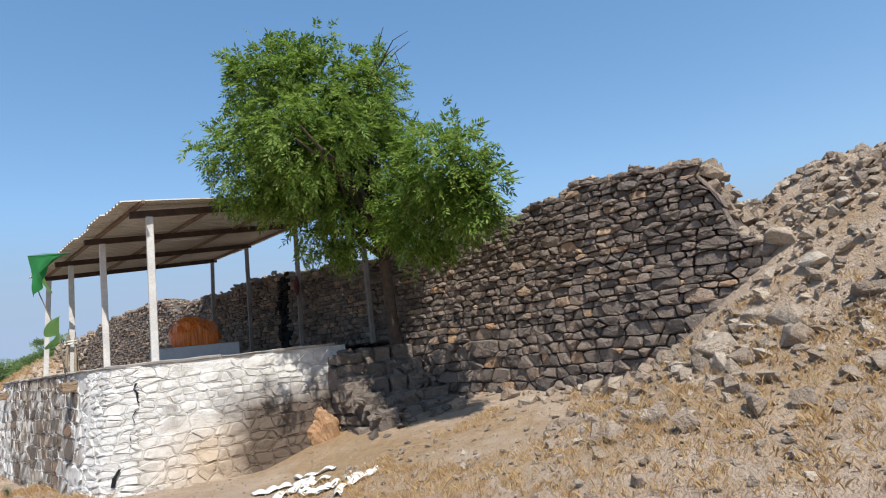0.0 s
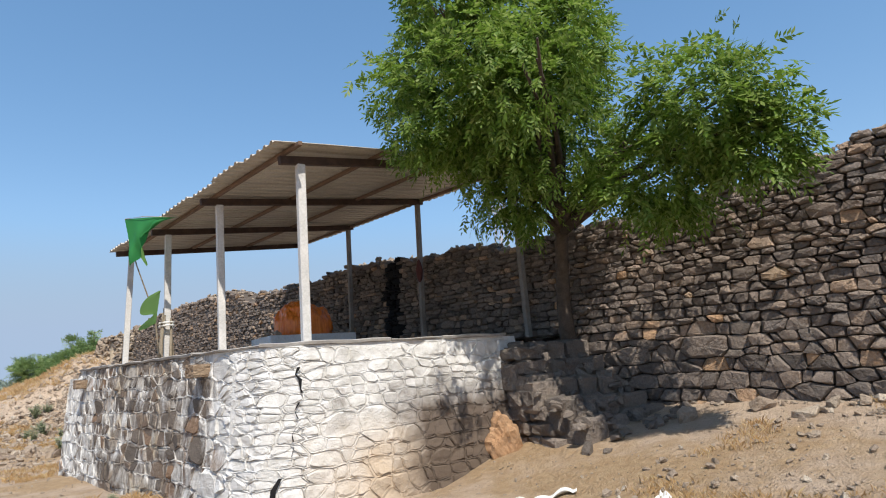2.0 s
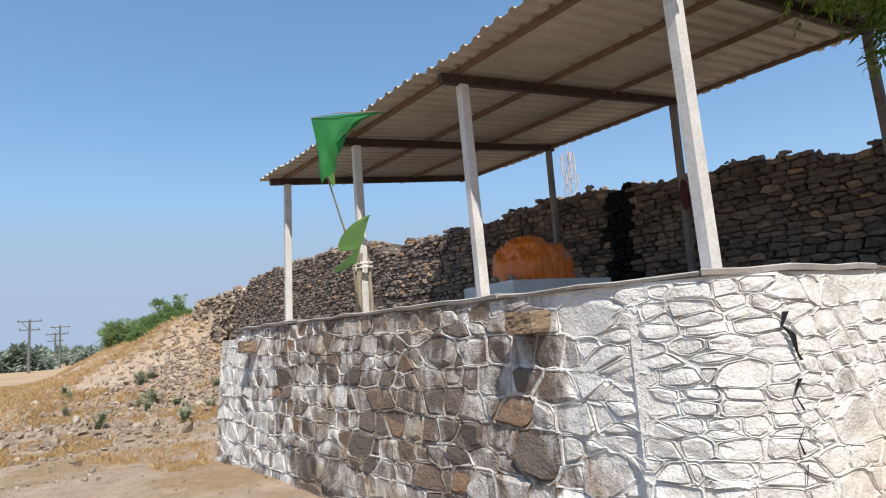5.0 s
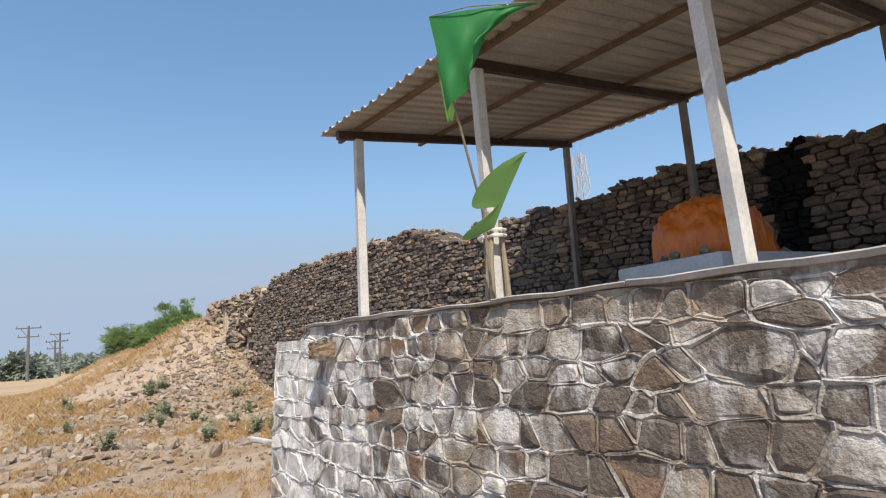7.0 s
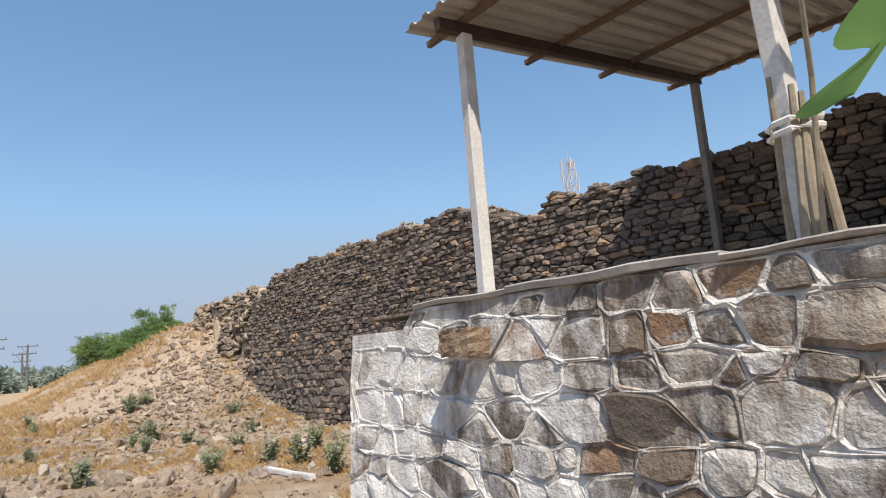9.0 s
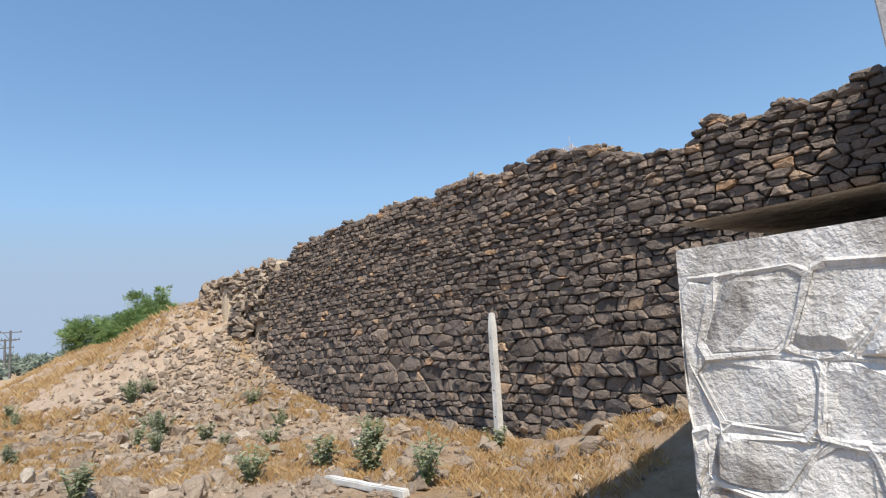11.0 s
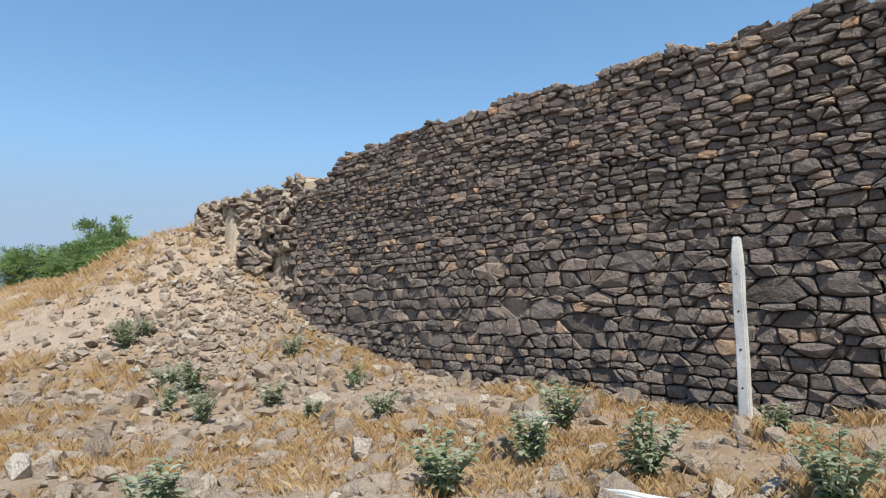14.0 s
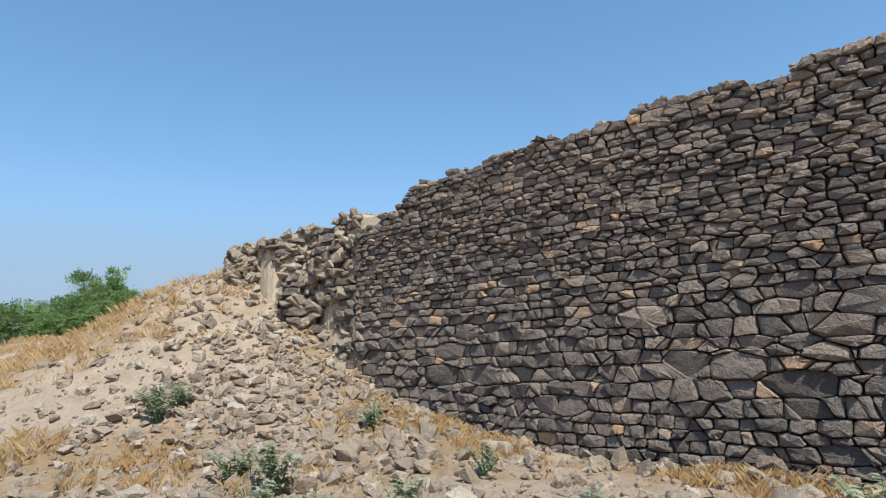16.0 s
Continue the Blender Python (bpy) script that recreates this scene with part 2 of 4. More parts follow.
M_GROUND = ground_material()
M_WASH = whitewash("whitewashed_stone", 0.38, 0.88)
M_JOINT = whitewash("whitewashed_pointing", 0.15, 0.75)


# ---------------- helpers ----------------
def link_mesh(name, verts, faces, material, parent=None, label="", smooth=False):
    me = bpy.data.meshes.new(name)
    me.from_pydata([tuple(v) for v in verts], [], faces)
    me.materials.append(material)
    if smooth:
        me.shade_smooth()
    ob = new(name, me)
    if parent is not None:
        ob.parent = parent
    if label:
        ob["label"] = label
    return ob


def part(name, bm, material, parent, label="", smooth=False):
    me = bpy.data.meshes.new(name)
    bm.to_mesh(me)
    bm.free()
    me.materials.append(material)
    if smooth:
        me.shade_smooth()
    ob = new(name, me)
    ob.parent = parent
    if label:
        ob["label"] = label
    return ob


def empty(name, x=0, y=0, z=0, label="", category="", group="", kind=""):
    ob = new(name)
    ob.location = (x, y, z)
    return tagged(ob, label, category, group, kind)


class Soup:
    """Many small pieces gathered into one mesh."""

    def __init__(self):
        self.v, self.f, self.n = [], [], 0

    def add(self, verts, faces):
        self.v.extend(verts)
        self.f.extend(tuple(i + self.n for i in f) for f in faces)
        self.n += len(verts)


def smoothstep(a, b, x):
    t = np.clip((np.asarray(x, float) - a) / (b - a), 0, 1)
    return t * t * (3 - 2 * t)


def wave(x, y, k):
    return (np.sin(x * k + 1.3 + 1.7 * np.sin(y * k * 0.7)) + np.sin(y * k * 1.1 + 0.4 + 1.3 * np.sin(x * k * 0.8 + 2)) + np.sin((x + y) * k * 0.6 + 4)) / 3


def beam(a, b, w, h, bevel=0.006, up=(0, 0, 1)):
    """A bevelled bar from a to b, w wide and h high."""
    a, b = Vector(a), Vector(b)
    d = (b - a)
    bm = bmesh.new()
    bmesh.ops.create_cube(bm, size=1)
    bmesh.ops.scale(bm, vec=(w, d.length, h), verts=bm.verts)
    if bevel:
        bmesh.ops.bevel(bm, geom=bm.edges[:], offset=bevel, segments=1, affect="EDGES")
    y = d.normalized()
    x = y.cross(Vector(up)).normalized()
    z = x.cross(y)
    m = Matrix((x, y, z)).transposed().to_4x4()
    m.translation = (a + b) / 2
    bmesh.ops.transform(bm, matrix=m, verts=bm.verts)
    return bm


def tube(points, radii, sides=8, soup=None):
    """A tapered tube along points."""
    s = soup or Soup()
    pts = [Vector(p) for p in points]
    verts, faces = [], []
    for i, p in enumerate(pts):
        d = (pts[min(i + 1, len(pts) - 1)] - pts[max(i - 1, 0)]).normalized()
        u = d.orthogonal().normalized()
        if abs(d.z) > 0.3:
            u = d.cross(Vector((0, 1, 0))).normalized()
        w = d.cross(u)
        for k in range(sides):
            a = 2 * math.pi * k / sides
            verts.append(tuple(p + radii[i] * (math.cos(a) * u + math.sin(a) * w)))
    for i in range(len(pts) - 1):
        for k in range(sides):
            k2 = (k + 1) % sides
            faces.append((i * sides + k, i * sides + k2, (i + 1) * sides + k2, (i + 1) * sides + k))
    faces.append(tuple(range(sides))[::-1])
    faces.append(tuple((len(pts) - 1) * sides + k for k in range(sides)))
    s.add(verts, faces)
    return s


# ---------------- the lie of the land ----------------
WALL_X = [7.2, 6.75, 6.3, 6.0, 5.65, 5.2, 4.75, 4.4, 3.6, 3.1, 2.8, 2.35, 1.95, 1.7, 1.2]
WALL_Y = [0.0, 2.5, 4.0, 5.5, 7.9, 10.0, 12.8, 14.6, 16.9, 19.7, 22.2, 24.9, 26.9, 29.0, 31.4]
TOP_Y = [3.2, 3.7, 3.9, 4.3, 5.0, 6.5, 8, 10.2, 11.1, 12, 13.6, 14.4, 16.5, 17.2, 19.1, 19.4, 20.0, 20.5, 22, 25, 28.7, 29.5, 30.4, 31.4]
TOP_Z = [2.0, 2.4, 3.15, 3.42, 3.5, 3.38, 3.3, 3.26, 3.28, 3.45, 3.45, 3.66, 3.52, 3.42, 3.56, 3.3, 3.35, 3.72, 3.9, 3.92, 3.9, 3.82, 3.5, 3.2]


def wall_x(y):
    return np.interp(y, WALL_Y, WALL_X)


def wall_top(y):
    return np.interp(y, TOP_Y, TOP_Z)


def gauss(x, y, cx, cy, sx, sy):
    return np.exp(-((x - cx) / sx) ** 2 / 2 - ((y - cy) / sy) ** 2 / 2)


def land(x, y):
    x, y = np.asarray(x, float), np.asarray(y, float)
    z = 0.1 - 0.28 * smoothstep(8, 20, y)
    k = 0.19 + 0.20 * (1 - smoothstep(3.0, 5.5, y))
    z = z + k * np.clip(x - 2.4, 0, 4.5) * (1 - smoothstep(11, 16, y))
    z = z + 0.62 * gauss(x, y, 3.4, 19.4, 0.9, 1.3)
    z = z - 0.06 * gauss(x, y, 2.3, 22.1, 0.7, 0.9)
    z = z + 2.55 * gauss(x, y, 0.6, 35.2, 2.7, 2.8)
    z = z + 2.1 * gauss(x, y, 1.8, 46, 3.6, 7.0) + 1.35 * gauss(x, y, -3.2, 50, 1.9, 7.0)
    # rubble bank beyond the near end of the wall
    bank = np.interp(x, [5.9, 6.9, 7.4, 8.6, 12], [0, 0.75, 1.25, 1.3, 1.5]) * (1 - smoothstep(4.2, 5.2, y))
    z = z + bank
    # earth held up behind the wall
    inside = smoothstep(0.25, 0.6, x - wall_x(y)) * smoothstep(3.7, 5.2, y) * (1 - smoothstep(31.0, 33.5, y))
    z = z * (1 - inside) + inside * (np.interp(y, TOP_Y, TOP_Z) - 0.3)
    near = np.exp(-((x / 25) ** 2)) * np.exp(-(((y - 18) / 40) ** 2))
    z = z + near * (0.045 * wave(x, y, 1.9) + 0.02 * wave(y, x, 5.3) + 0.012 * wave(x + 3, y, 13))
    return z


def steps(lo, hi, fine_lo, fine_hi, d):
    inner = list(np.arange(fine_lo, fine_hi + d / 2, d))
    a, out, s = fine_hi, [], d
    while a < hi:
        s *= 1.25
        a += s
        out.append(a)
    b, out2, s = fine_lo, [], d
    while b > lo:
        s *= 1.25
        b -= s
        out2.append(b)
    return np.array(out2[::-1] + inner + out)


gx, gy = steps(-3000, 3000, -7, 9.5, 0.13), steps(-3000, 3000, -2, 37, 0.13)
GX, GY = np.meshgrid(gx, gy)
GZ = land(GX, GY)
nx, ny = len(gx), len(gy)
idx = np.arange(nx * ny).reshape(ny, nx)
quads = np.stack([idx[:-1, :-1], idx[:-1, 1:], idx[1:, 1:], idx[1:, :-1]], -1).reshape(-1, 4)
ground = link_mesh("ground", np.stack([GX, GY, GZ], -1).reshape(-1, 3).tolist(), quads.tolist(), M_GROUND, smooth=True)
tagged(ground, "dry sandy ground with stubble and pebbles", "ground", kind="structure")


# ---------------- masonry ----------------
def seed_rows(rng, s0, s1, z0, z1, course, widths, big=0.06):
    """Seeds (along, up, weight) for stones set in loose rows."""
    out, z = [], z0
    while z < z1:
        h = rng.uniform(*course(z))
        ph = rng.uniform(0, 6)
        s = s0 - rng.uniform(0, 0.2)
        while s < s1:
            w = rng.uniform(*widths(z)) * (0.5 if rng.random() < 0.25 else 1.0)
            bulk = rng.uniform(0.25, 0.55) * h * h if rng.random() < big else rng.uniform(-0.1, 0.12) * h * h
            rise = 0.3 * h * (math.sin(s * 0.9 + ph) + 0.5 * math.sin(s * 2.3 + 2 * ph))
            out.append((s + w / 2, z + h / 2 + rise + rng.uniform(-0.1, 0.1) * h * (2.2 if rng.random() < 0.25 else 1), bulk))
            s += w
        z += h
    return out


def fit_stones(rng, seeds, length, lo, hi, gap, cut, aspect=2.4):
    """Outlines (along, up) of rubble stones that fill a face between lo(s) and hi(s), each fitted against its neighbours."""
    pts = [(s / aspect, z, w) for s, z, w in seeds]
    cell = 0.28
    grid = collections.defaultdict(list)
    for i, p in enumerate(pts):
        grid[(int(p[0] // cell), int(p[1] // cell))].append(i)
    out = []
    for i, (px, pz, pw) in enumerate(pts):
        gx_, gz_ = int(px // cell), int(pz // cell)
        near = sorted(((pts[j][0] - px) ** 2 + (pts[j][1] - pz) ** 2, j) for a in (-1, 0, 1) for b in (-1, 0, 1) for j in grid[(gx_ + a, gz_ + b)] if j != i)
        poly = [(px - 0.3, pz - 0.3), (px + 0.3, pz - 0.3), (px + 0.3, pz + 0.3), (px - 0.3, pz + 0.3)]
        for d2, j in near[:26]:
            qx, qz, qw = pts[j]
            ax, az = qx - px, qz - pz
            c = (qx * qx + qz * qz - px * px - pz * pz + pw - qw) / 2
            res = []
            for k in range(len(poly)):
                a, b = poly[k - 1], poly[k]
                fa, fb = a[0] * ax + a[1] * az - c, b[0] * ax + b[1] * az - c
                if (fa > 0) != (fb > 0):
                    t = fa / (fa - fb)
                    res.append((a[0] + (b[0] - a[0]) * t, a[1] + (b[1] - a[1]) * t))
                if fb <= 0:
                    res.append(b)
            poly = res
            if len(poly) < 3:
                break
        if len(poly) < 3:
            continue
        poly = [(min(max(x * aspect, 0.0), length), z) for x, z in poly]
        cs, cz = sum(p[0] for p in poly) / len(poly), sum(p[1] for p in poly) / len(poly)
        if cz > hi(cs) - 0.02 or cz < lo(cs) - 0.12:
            continue
        poly = [(s, min(z, hi(s) + rng.uniform(-0.01, 0.03))) for s, z in poly]
        area = sum(a[0] * b[1] - b[0] * a[1] for a, b in zip(poly, poly[1:] + poly[:1])) / 2
        if area < 0.0016:
            continue
        g = gap * rng.uniform(0.6, 1.5)
        shr = []
        for s, z in poly:
            d = math.hypot(s - cs, z - cz) or 1
            k = max(0.3, 1 - g * 1.35 / d)
            shr.append((cs + (s - cs) * k, cz + (z - cz) * k))
        ring = []
        for k in range(len(shr)):
            p, pr, nxt = shr[k], shr[k - 1], shr[(k + 1) % len(shr)]
            if math.dist(p, nxt) < 0.018:
                continue
            c1, c2 = rng.uniform(0.05, cut), rng.uniform(0.05, cut)
            ring.append((p[0] + (pr[0] - p[0]) * c1, p[1] + (pr[1] - p[1]) * c1))
            ring.append((p[0] + (nxt[0] - p[0]) * c2, p[1] + (nxt[1] - p[1]) * c2))
        if len(ring) >= 6:
            out.append([(s + rng.uniform(-0.004, 0.004), z + rng.uniform(-0.004, 0.004)) for s, z in ring])
    return out


def stone_shape(rng, poly, place, proud, back=0.12):
    """A rough stone on a wall: place(s, z, out) gives the point in the world."""
    cx, cz = sum(p[0] for p in poly) / len(poly), sum(p[1] for p in poly) / len(poly)
    n = len(poly)
    d = rng.uniform(*proud)
    tilt, lean = rng.uniform(-0.16, 0.16), rng.uniform(-0.2, 0.2)
    verts = [place(s, z, -back) for s, z in poly]
    verts += [place(s, z, d * rng.uniform(0.05, 0.7)) for s, z in poly]
    k = rng.uniform(0.76, 0.93)
    ox, oz = rng.uniform(-0.08, 0.08), rng.uniform(-0.08, 0.08)
    w = max(p[0] for p in poly) - min(p[0] for p in poly)
    h = max(p[1] for p in poly) - min(p[1] for p in poly)
    for s, z in poly:
        kk = k * rng.uniform(0.86, 1.12)
        s2, z2 = cx + ox * w + (s - cx) * kk, cz + oz * h + (z - cz) * kk
        verts.append(place(s2, z2, d * rng.uniform(0.8, 1.15) + tilt * (s2 - cx) + lean * (z2 - cz)))
    verts.append(place(cx + ox * w, cz + oz * h, d * rng.uniform(0.95, 1.35)))
    faces = []
    for i in range(n):
        j = (i + 1) % n
        faces += [(i, j, n + j, n + i), (n + i, n + j, 2 * n + j, 2 * n + i), (2 * n + i, 2 * n + j, 3 * n)]
    return verts, faces


def run_of(points):
    """Along a line in plan: total length and a function s -> (x, y, nx, ny), the normal to the left-hand side of travel turned outward."""
    pts = [Vector((p[0], p[1])) for p in points]
    acc = [0.0]
    for a, b in zip(pts[:-1], pts[1:]):
        acc.append(acc[-1] + (b - a).length)
    xs, ys = [p.x for p in pts], [p.y for p in pts]

    def at(s):
        x, y = float(np.interp(s, acc, xs)), float(np.interp(s, acc, ys))
        e = 0.25
        dx = float(np.interp(s + e, acc, xs)) - float(np.interp(s - e, acc, xs))
        dy = float(np.interp(s + e, acc, ys)) - float(np.interp(s - e, acc, ys))
        l = math.hypot(dx, dy) or 1
        return x, y, -dy / l, dx / l
    return acc[-1], at


FORT_LINE = [(float(wall_x(y)), y) for y in np.arange(3.15, 31.41, 0.45)]
fort_len, fort_at = run_of(FORT_LINE)


def fort_place(s, z, out):
    x, y, ax, ay = fort_at(s)
    out -= 0.045 * (z - 1.3)
    return (x + ax * out, y + ay * out, z)


def fort_top(s):
    x, y, _, _ = fort_at(s)
    return float(wall_top(y)) + 0.05 + 0.05 * math.sin(s * 3.1) + 0.04 * math.sin(s * 7.7 + 1)


def fort_foot(s):
    x, y, ax, ay = fort_at(s)
    return float(land(x + ax * 0.2, y + ay * 0.2))


def wall_body(name, length, place, top, foot, material, thick, step=0.3):
    """The core behind the facing stones, with an uneven top."""
    n = int(length / step) + 1
    verts, faces = [], []
    for i in range(n + 1):
        s = length * i / n
        t = top(s) - 0.05
        for z, o in ((foot(s) - 0.6, -0.07), (t, -0.07), (t + 0.06, -0.35), (t + 0.02, -thick), (foot(s) - 0.6, -thick)):
            verts.append(place(s, z, o))
    for i in range(n):
        for k in range(4):
            a = i * 5 + k
            faces.append((a, a + 1, a + 6, a + 5))
    faces += [tuple(range(5)), tuple(n * 5 + k for k in range(5))[::-1]]
    return link_mesh(name, verts, faces, material)


fort = wall_body("wall_fort", fort_len, fort_place, fort_top, fort_foot, M_GAP, 0.8)
tagged(fort, "long old fort wall of dark dry-laid basalt rubble", "wall", kind="structure")


def fort_course(z):
    if z < 1.4:
        return (0.10, 0.21)
    return (0.065, 0.115) if z > 2.4 else (0.08, 0.15)


rng = random.Random(11)
fort_seeds = seed_rows(rng, 0, fort_len, -0.4, 4.0, fort_course, lambda z: (0.13, 0.29) if z < 1.4 else (0.11, 0.32), 0.05)
fort_stones = fit_stones(rng, fort_seeds, fort_len, fort_foot, fort_top, 0.0065, 0.2)
rest, soot, singles = Soup(), Soup(), []
for poly in fort_stones:
    cs, cz = sum(p[0] for p in poly) / len(poly), sum(p[1] for p in poly) / len(poly)
    y = fort_at(cs)[1]
    shape = stone_shape(rng, poly, fort_place, (0.015, 0.075))
    area = sum(a[0] * b[1] - b[0] * a[1] for a, b in zip(poly, poly[1:] + poly[:1])) / 2
    if abs(y - 13.9 - 0.05 * math.sin(cz * 9)) < 0.24 and cz > 1.6:
        soot.add(*shape)
    elif 19.6 < y < 27.5 and cz < 2.6 and area > 0.026 and len(singles) < 290:
        singles.append(shape)
    else:
        rest.add(*shape)
tagged(link_mesh("facing_stones", rest.v, rest.f, M_BASALT, fort), kind="stuff")
tagged(link_mesh("sooty_stones", soot.v, soot.f, M_SOOT, fort, "stones blackened by lamp soot"), kind="stuff")

# the broken end of the wall, its dusty core laid bare
RUIN = [(1.36, 31.1), (1.12, 32.1), (0.75, 33.1), (0.35, 34.2), (0.3, 35.4), (0.6, 36.6)]
ruin_len, ruin_at = run_of(RUIN)


def ruin_place(s, z, out):
    x, y, ax, ay = ruin_at(s)
    out += (0.16 * math.sin(s * 2.3 + z * 2.1) + 0.1 * math.sin(s * 5 - z * 3)) * min(1, s / 1.2) - 0.1 * (z - 2.2)
    return (x + ax * out, y + ay * out, z)


def ruin_top(s):
    return 3.66 - 0.12 * smoothstep(0.8, 3, s) - 0.9 * smoothstep(2.6, 5.5, s) + 0.08 * math.sin(s * 4.2)


def ruin_foot(s):
    x, y, ax, ay = ruin_at(s)
    return float(land(x + ax * 0.3, y + ay * 0.3))


ruin = wall_body("wall_ruin", ruin_len, ruin_place, ruin_top, ruin_foot, M_EARTH, 2.2, 0.15)
tagged(ruin, "collapsed end of the fort wall with dusty rubble core", "wall", kind="structure")
ruin_soup = Soup()
for poly in fit_stones(rng, seed_rows(rng, 0, ruin_len, 0.5, 3.9, lambda z: (0.09, 0.17), lambda z: (0.14, 0.36)), ruin_len, ruin_foot, ruin_top, 0.012, 0.25):
    if rng.random() < 0.6:
        ruin_soup.add(*stone_shape(rng, poly, ruin_place, (0.0, 0.16)))
tagged(link_mesh("facing_stones", ruin_soup.v, ruin_soup.f, M_STEP, ruin), kind="stuff")

# ---------------- loose rock ----------------
def hull_rock(seed, flat=0.6, n=16):
    r = random.Random(seed)
    bm = bmesh.new()
    for _ in range(n):
        v = Vector((r.uniform(-1, 1), r.uniform(-1, 1), r.uniform(-1, 1))) * 0.85
        v = v / max(1.0, v.length)
        bm.verts.new((v.x * 0.62, v.y * 0.46, v.z * 0.42 * flat / 0.6))
    res = bmesh.ops.convex_hull(bm, input=bm.verts[:])
    bmesh.ops.delete(bm, geom=[e for e in res["geom_interior"] if isinstance(e, bmesh.types.BMVert)], context="VERTS")
    bm.verts.index_update()
    v = np.array([tuple(a.co) for a in bm.verts])
    f = [tuple(a.index for a in fc.verts) for fc in bm.faces]
    bm.free()
    return v, f


ROCKS = [hull_rock(50 + i, r, 14 + i % 5) for i, r in enumerate([0.5, 0.7, 0.45, 0.8, 0.6, 0.55, 0.9, 0.5, 0.65, 0.4, 0.75, 0.6])]


def spin(r, tilt=0.5):
    return np.array(Euler((r.uniform(-tilt, tilt), r.uniform(-tilt, tilt), r.uniform(0, 6.28))).to_matrix())


def scatter(soup, r, count, where, size, sink=0.25):
    """Small stones lying on the land, their number falling where where() says."""
    made = 0
    while made < count:
        x, y = where(r)
        v, f = ROCKS[r.randrange(len(ROCKS))]
        k = size[0] * (size[1] / size[0]) ** (r.random() ** 1.8)
        w = (v * k) @ spin(r).T
        lift = -w[:, 2].min() - sink * (w[:, 2].max() - w[:, 2].min())
        w = w + np.array([x, y, float(land(x, y)) + lift])
        soup.add(w.tolist(), f)
        made += 1


def around(cx, cy, sx, sy):
    return lambda r: (r.gauss(cx, sx), r.gauss(cy, sy))


def box(x0, x1, y0, y1):
    return lambda r: (r.uniform(x0, x1), r.uniform(y0, y1))


def outside(fn):
    """Keeps pieces clear of the walls and the platform."""
    def pick(r):
        while True:
            x, y = fn(r)
            if 3.2 < y < 31.4 and x > wall_x(y) - 0.06:
                continue
            if 8.9 < y < 16.6 and x > 0.75 - 0.24 * (y - 9):
                continue
            if 7.9 < y < 9.4 and x > 3.5:
                continue
            return x, y
    return pick


r = random.Random(5)
core = Soup()
for i in range(600):
    s = r.uniform(0.1, ruin_len)
    v, f = ROCKS[r.randrange(len(ROCKS))]
    w = (v * (0.14 + 0.26 * r.random() ** 1.5)) @ spin(r, 0.5).T
    z0, z1 = ruin_foot(s), ruin_top(s)
    w = w + np.array(ruin_place(s, r.uniform(z0, z1), r.uniform(-0.08, 0.06)))
    core.add(w.tolist(), f)
tagged(link_mesh("core_stones", core.v, core.f, M_RUIN, ruin), kind="stuff")
gravel = Soup()
scatter(gravel, r, 2000, outside(around(0.1, 30.9, 1.3, 1.7)), (0.05, 0.28), 0.2)
scatter(gravel, r, 900, outside(around(-1.6, 29.5, 2.2, 3.6)), (0.05, 0.26))
scatter(gravel, r, 3000, outside(box(-5, 2.2, 19.0, 31)), (0.02, 0.15))
scatter(gravel, r, 1500, outside(box(-8, 0.5, 16, 36)), (0.03, 0.14))
scatter(gravel, r, 420, outside(box(-5, 2.0, 20.5, 29)), (0.12, 0.34), 0.3)
scatter(gravel, r, 700, outside(box(-5, 0.0, 9, 22)), (0.015, 0.08))
scatter(gravel, r, 900, outside(box(0, 4.2, 4, 9)), (0.012, 0.05))
scatter(gravel, r, 4200, box(6.7, 11.5, 0.5, 6.5), (0.05, 0.24), 0.35)
scatter(gravel, r, 300, outside(box(5.6, 7.2, 0, 3.4)), (0.05, 0.22), 0.2)
scatter(gravel, r, 500, outside(around(5.5, 3.4, 0.9, 1.0)), (0.05, 0.24))
scatter(gravel, r, 1500, outside(box(1.5, 6.0, 0.5, 7.0)), (0.02, 0.11))
scatter(gravel, r, 160, outside(lambda q: (lambda y: (float(wall_x(y)) - abs(q.gauss(0.15, 0.25)), y))(q.uniform(4, 30))), (0.08, 0.35))
tagged(link_mesh("rubble", gravel.v, gravel.f, M_ROCK), "pale broken stones strewn over the dry ground", "rubble", kind="stuff")

# stones along the top edges of the wall
cap = Soup()
for i in range(620):
    s = r.uniform(0.3, fort_len)
    v, f = ROCKS[r.randrange(len(ROCKS))]
    w = (v * r.uniform(0.06, 0.16)) @ spin(r, 0.3).T
    w = w + np.array(fort_place(s, fort_top(s) + 0.0, -r.uniform(0.02, 0.5)))
    cap.add(w.tolist(), f)
for i in range(170):
    s = r.uniform(0.0, 1.3)
    v, f = ROCKS[r.randrange(len(ROCKS))]
    w = (v * r.uniform(0.12, 0.3)) @ spin(r, 0.4).T
    w = w + np.array(fort_place(s, fort_top(s) - 0.04, -r.uniform(0.05, 0.85)))
    cap.add(w.tolist(), f)
for i in range(220):
    s = r.uniform(0.0, ruin_len)
    v, f = ROCKS[r.randrange(len(ROCKS))]
    w = (v * r.uniform(0.10, 0.3)) @ spin(r, 0.5).T
    w = w + np.array(ruin_place(s, ruin_top(s), -r.uniform(0.0, 1.6)))
    cap.add(w.tolist(), f)
tagged(link_mesh("coping_stones", cap.v, cap.f, M_RUIN, fort, "dusty loose stones on the wall's top"), kind="stuff")


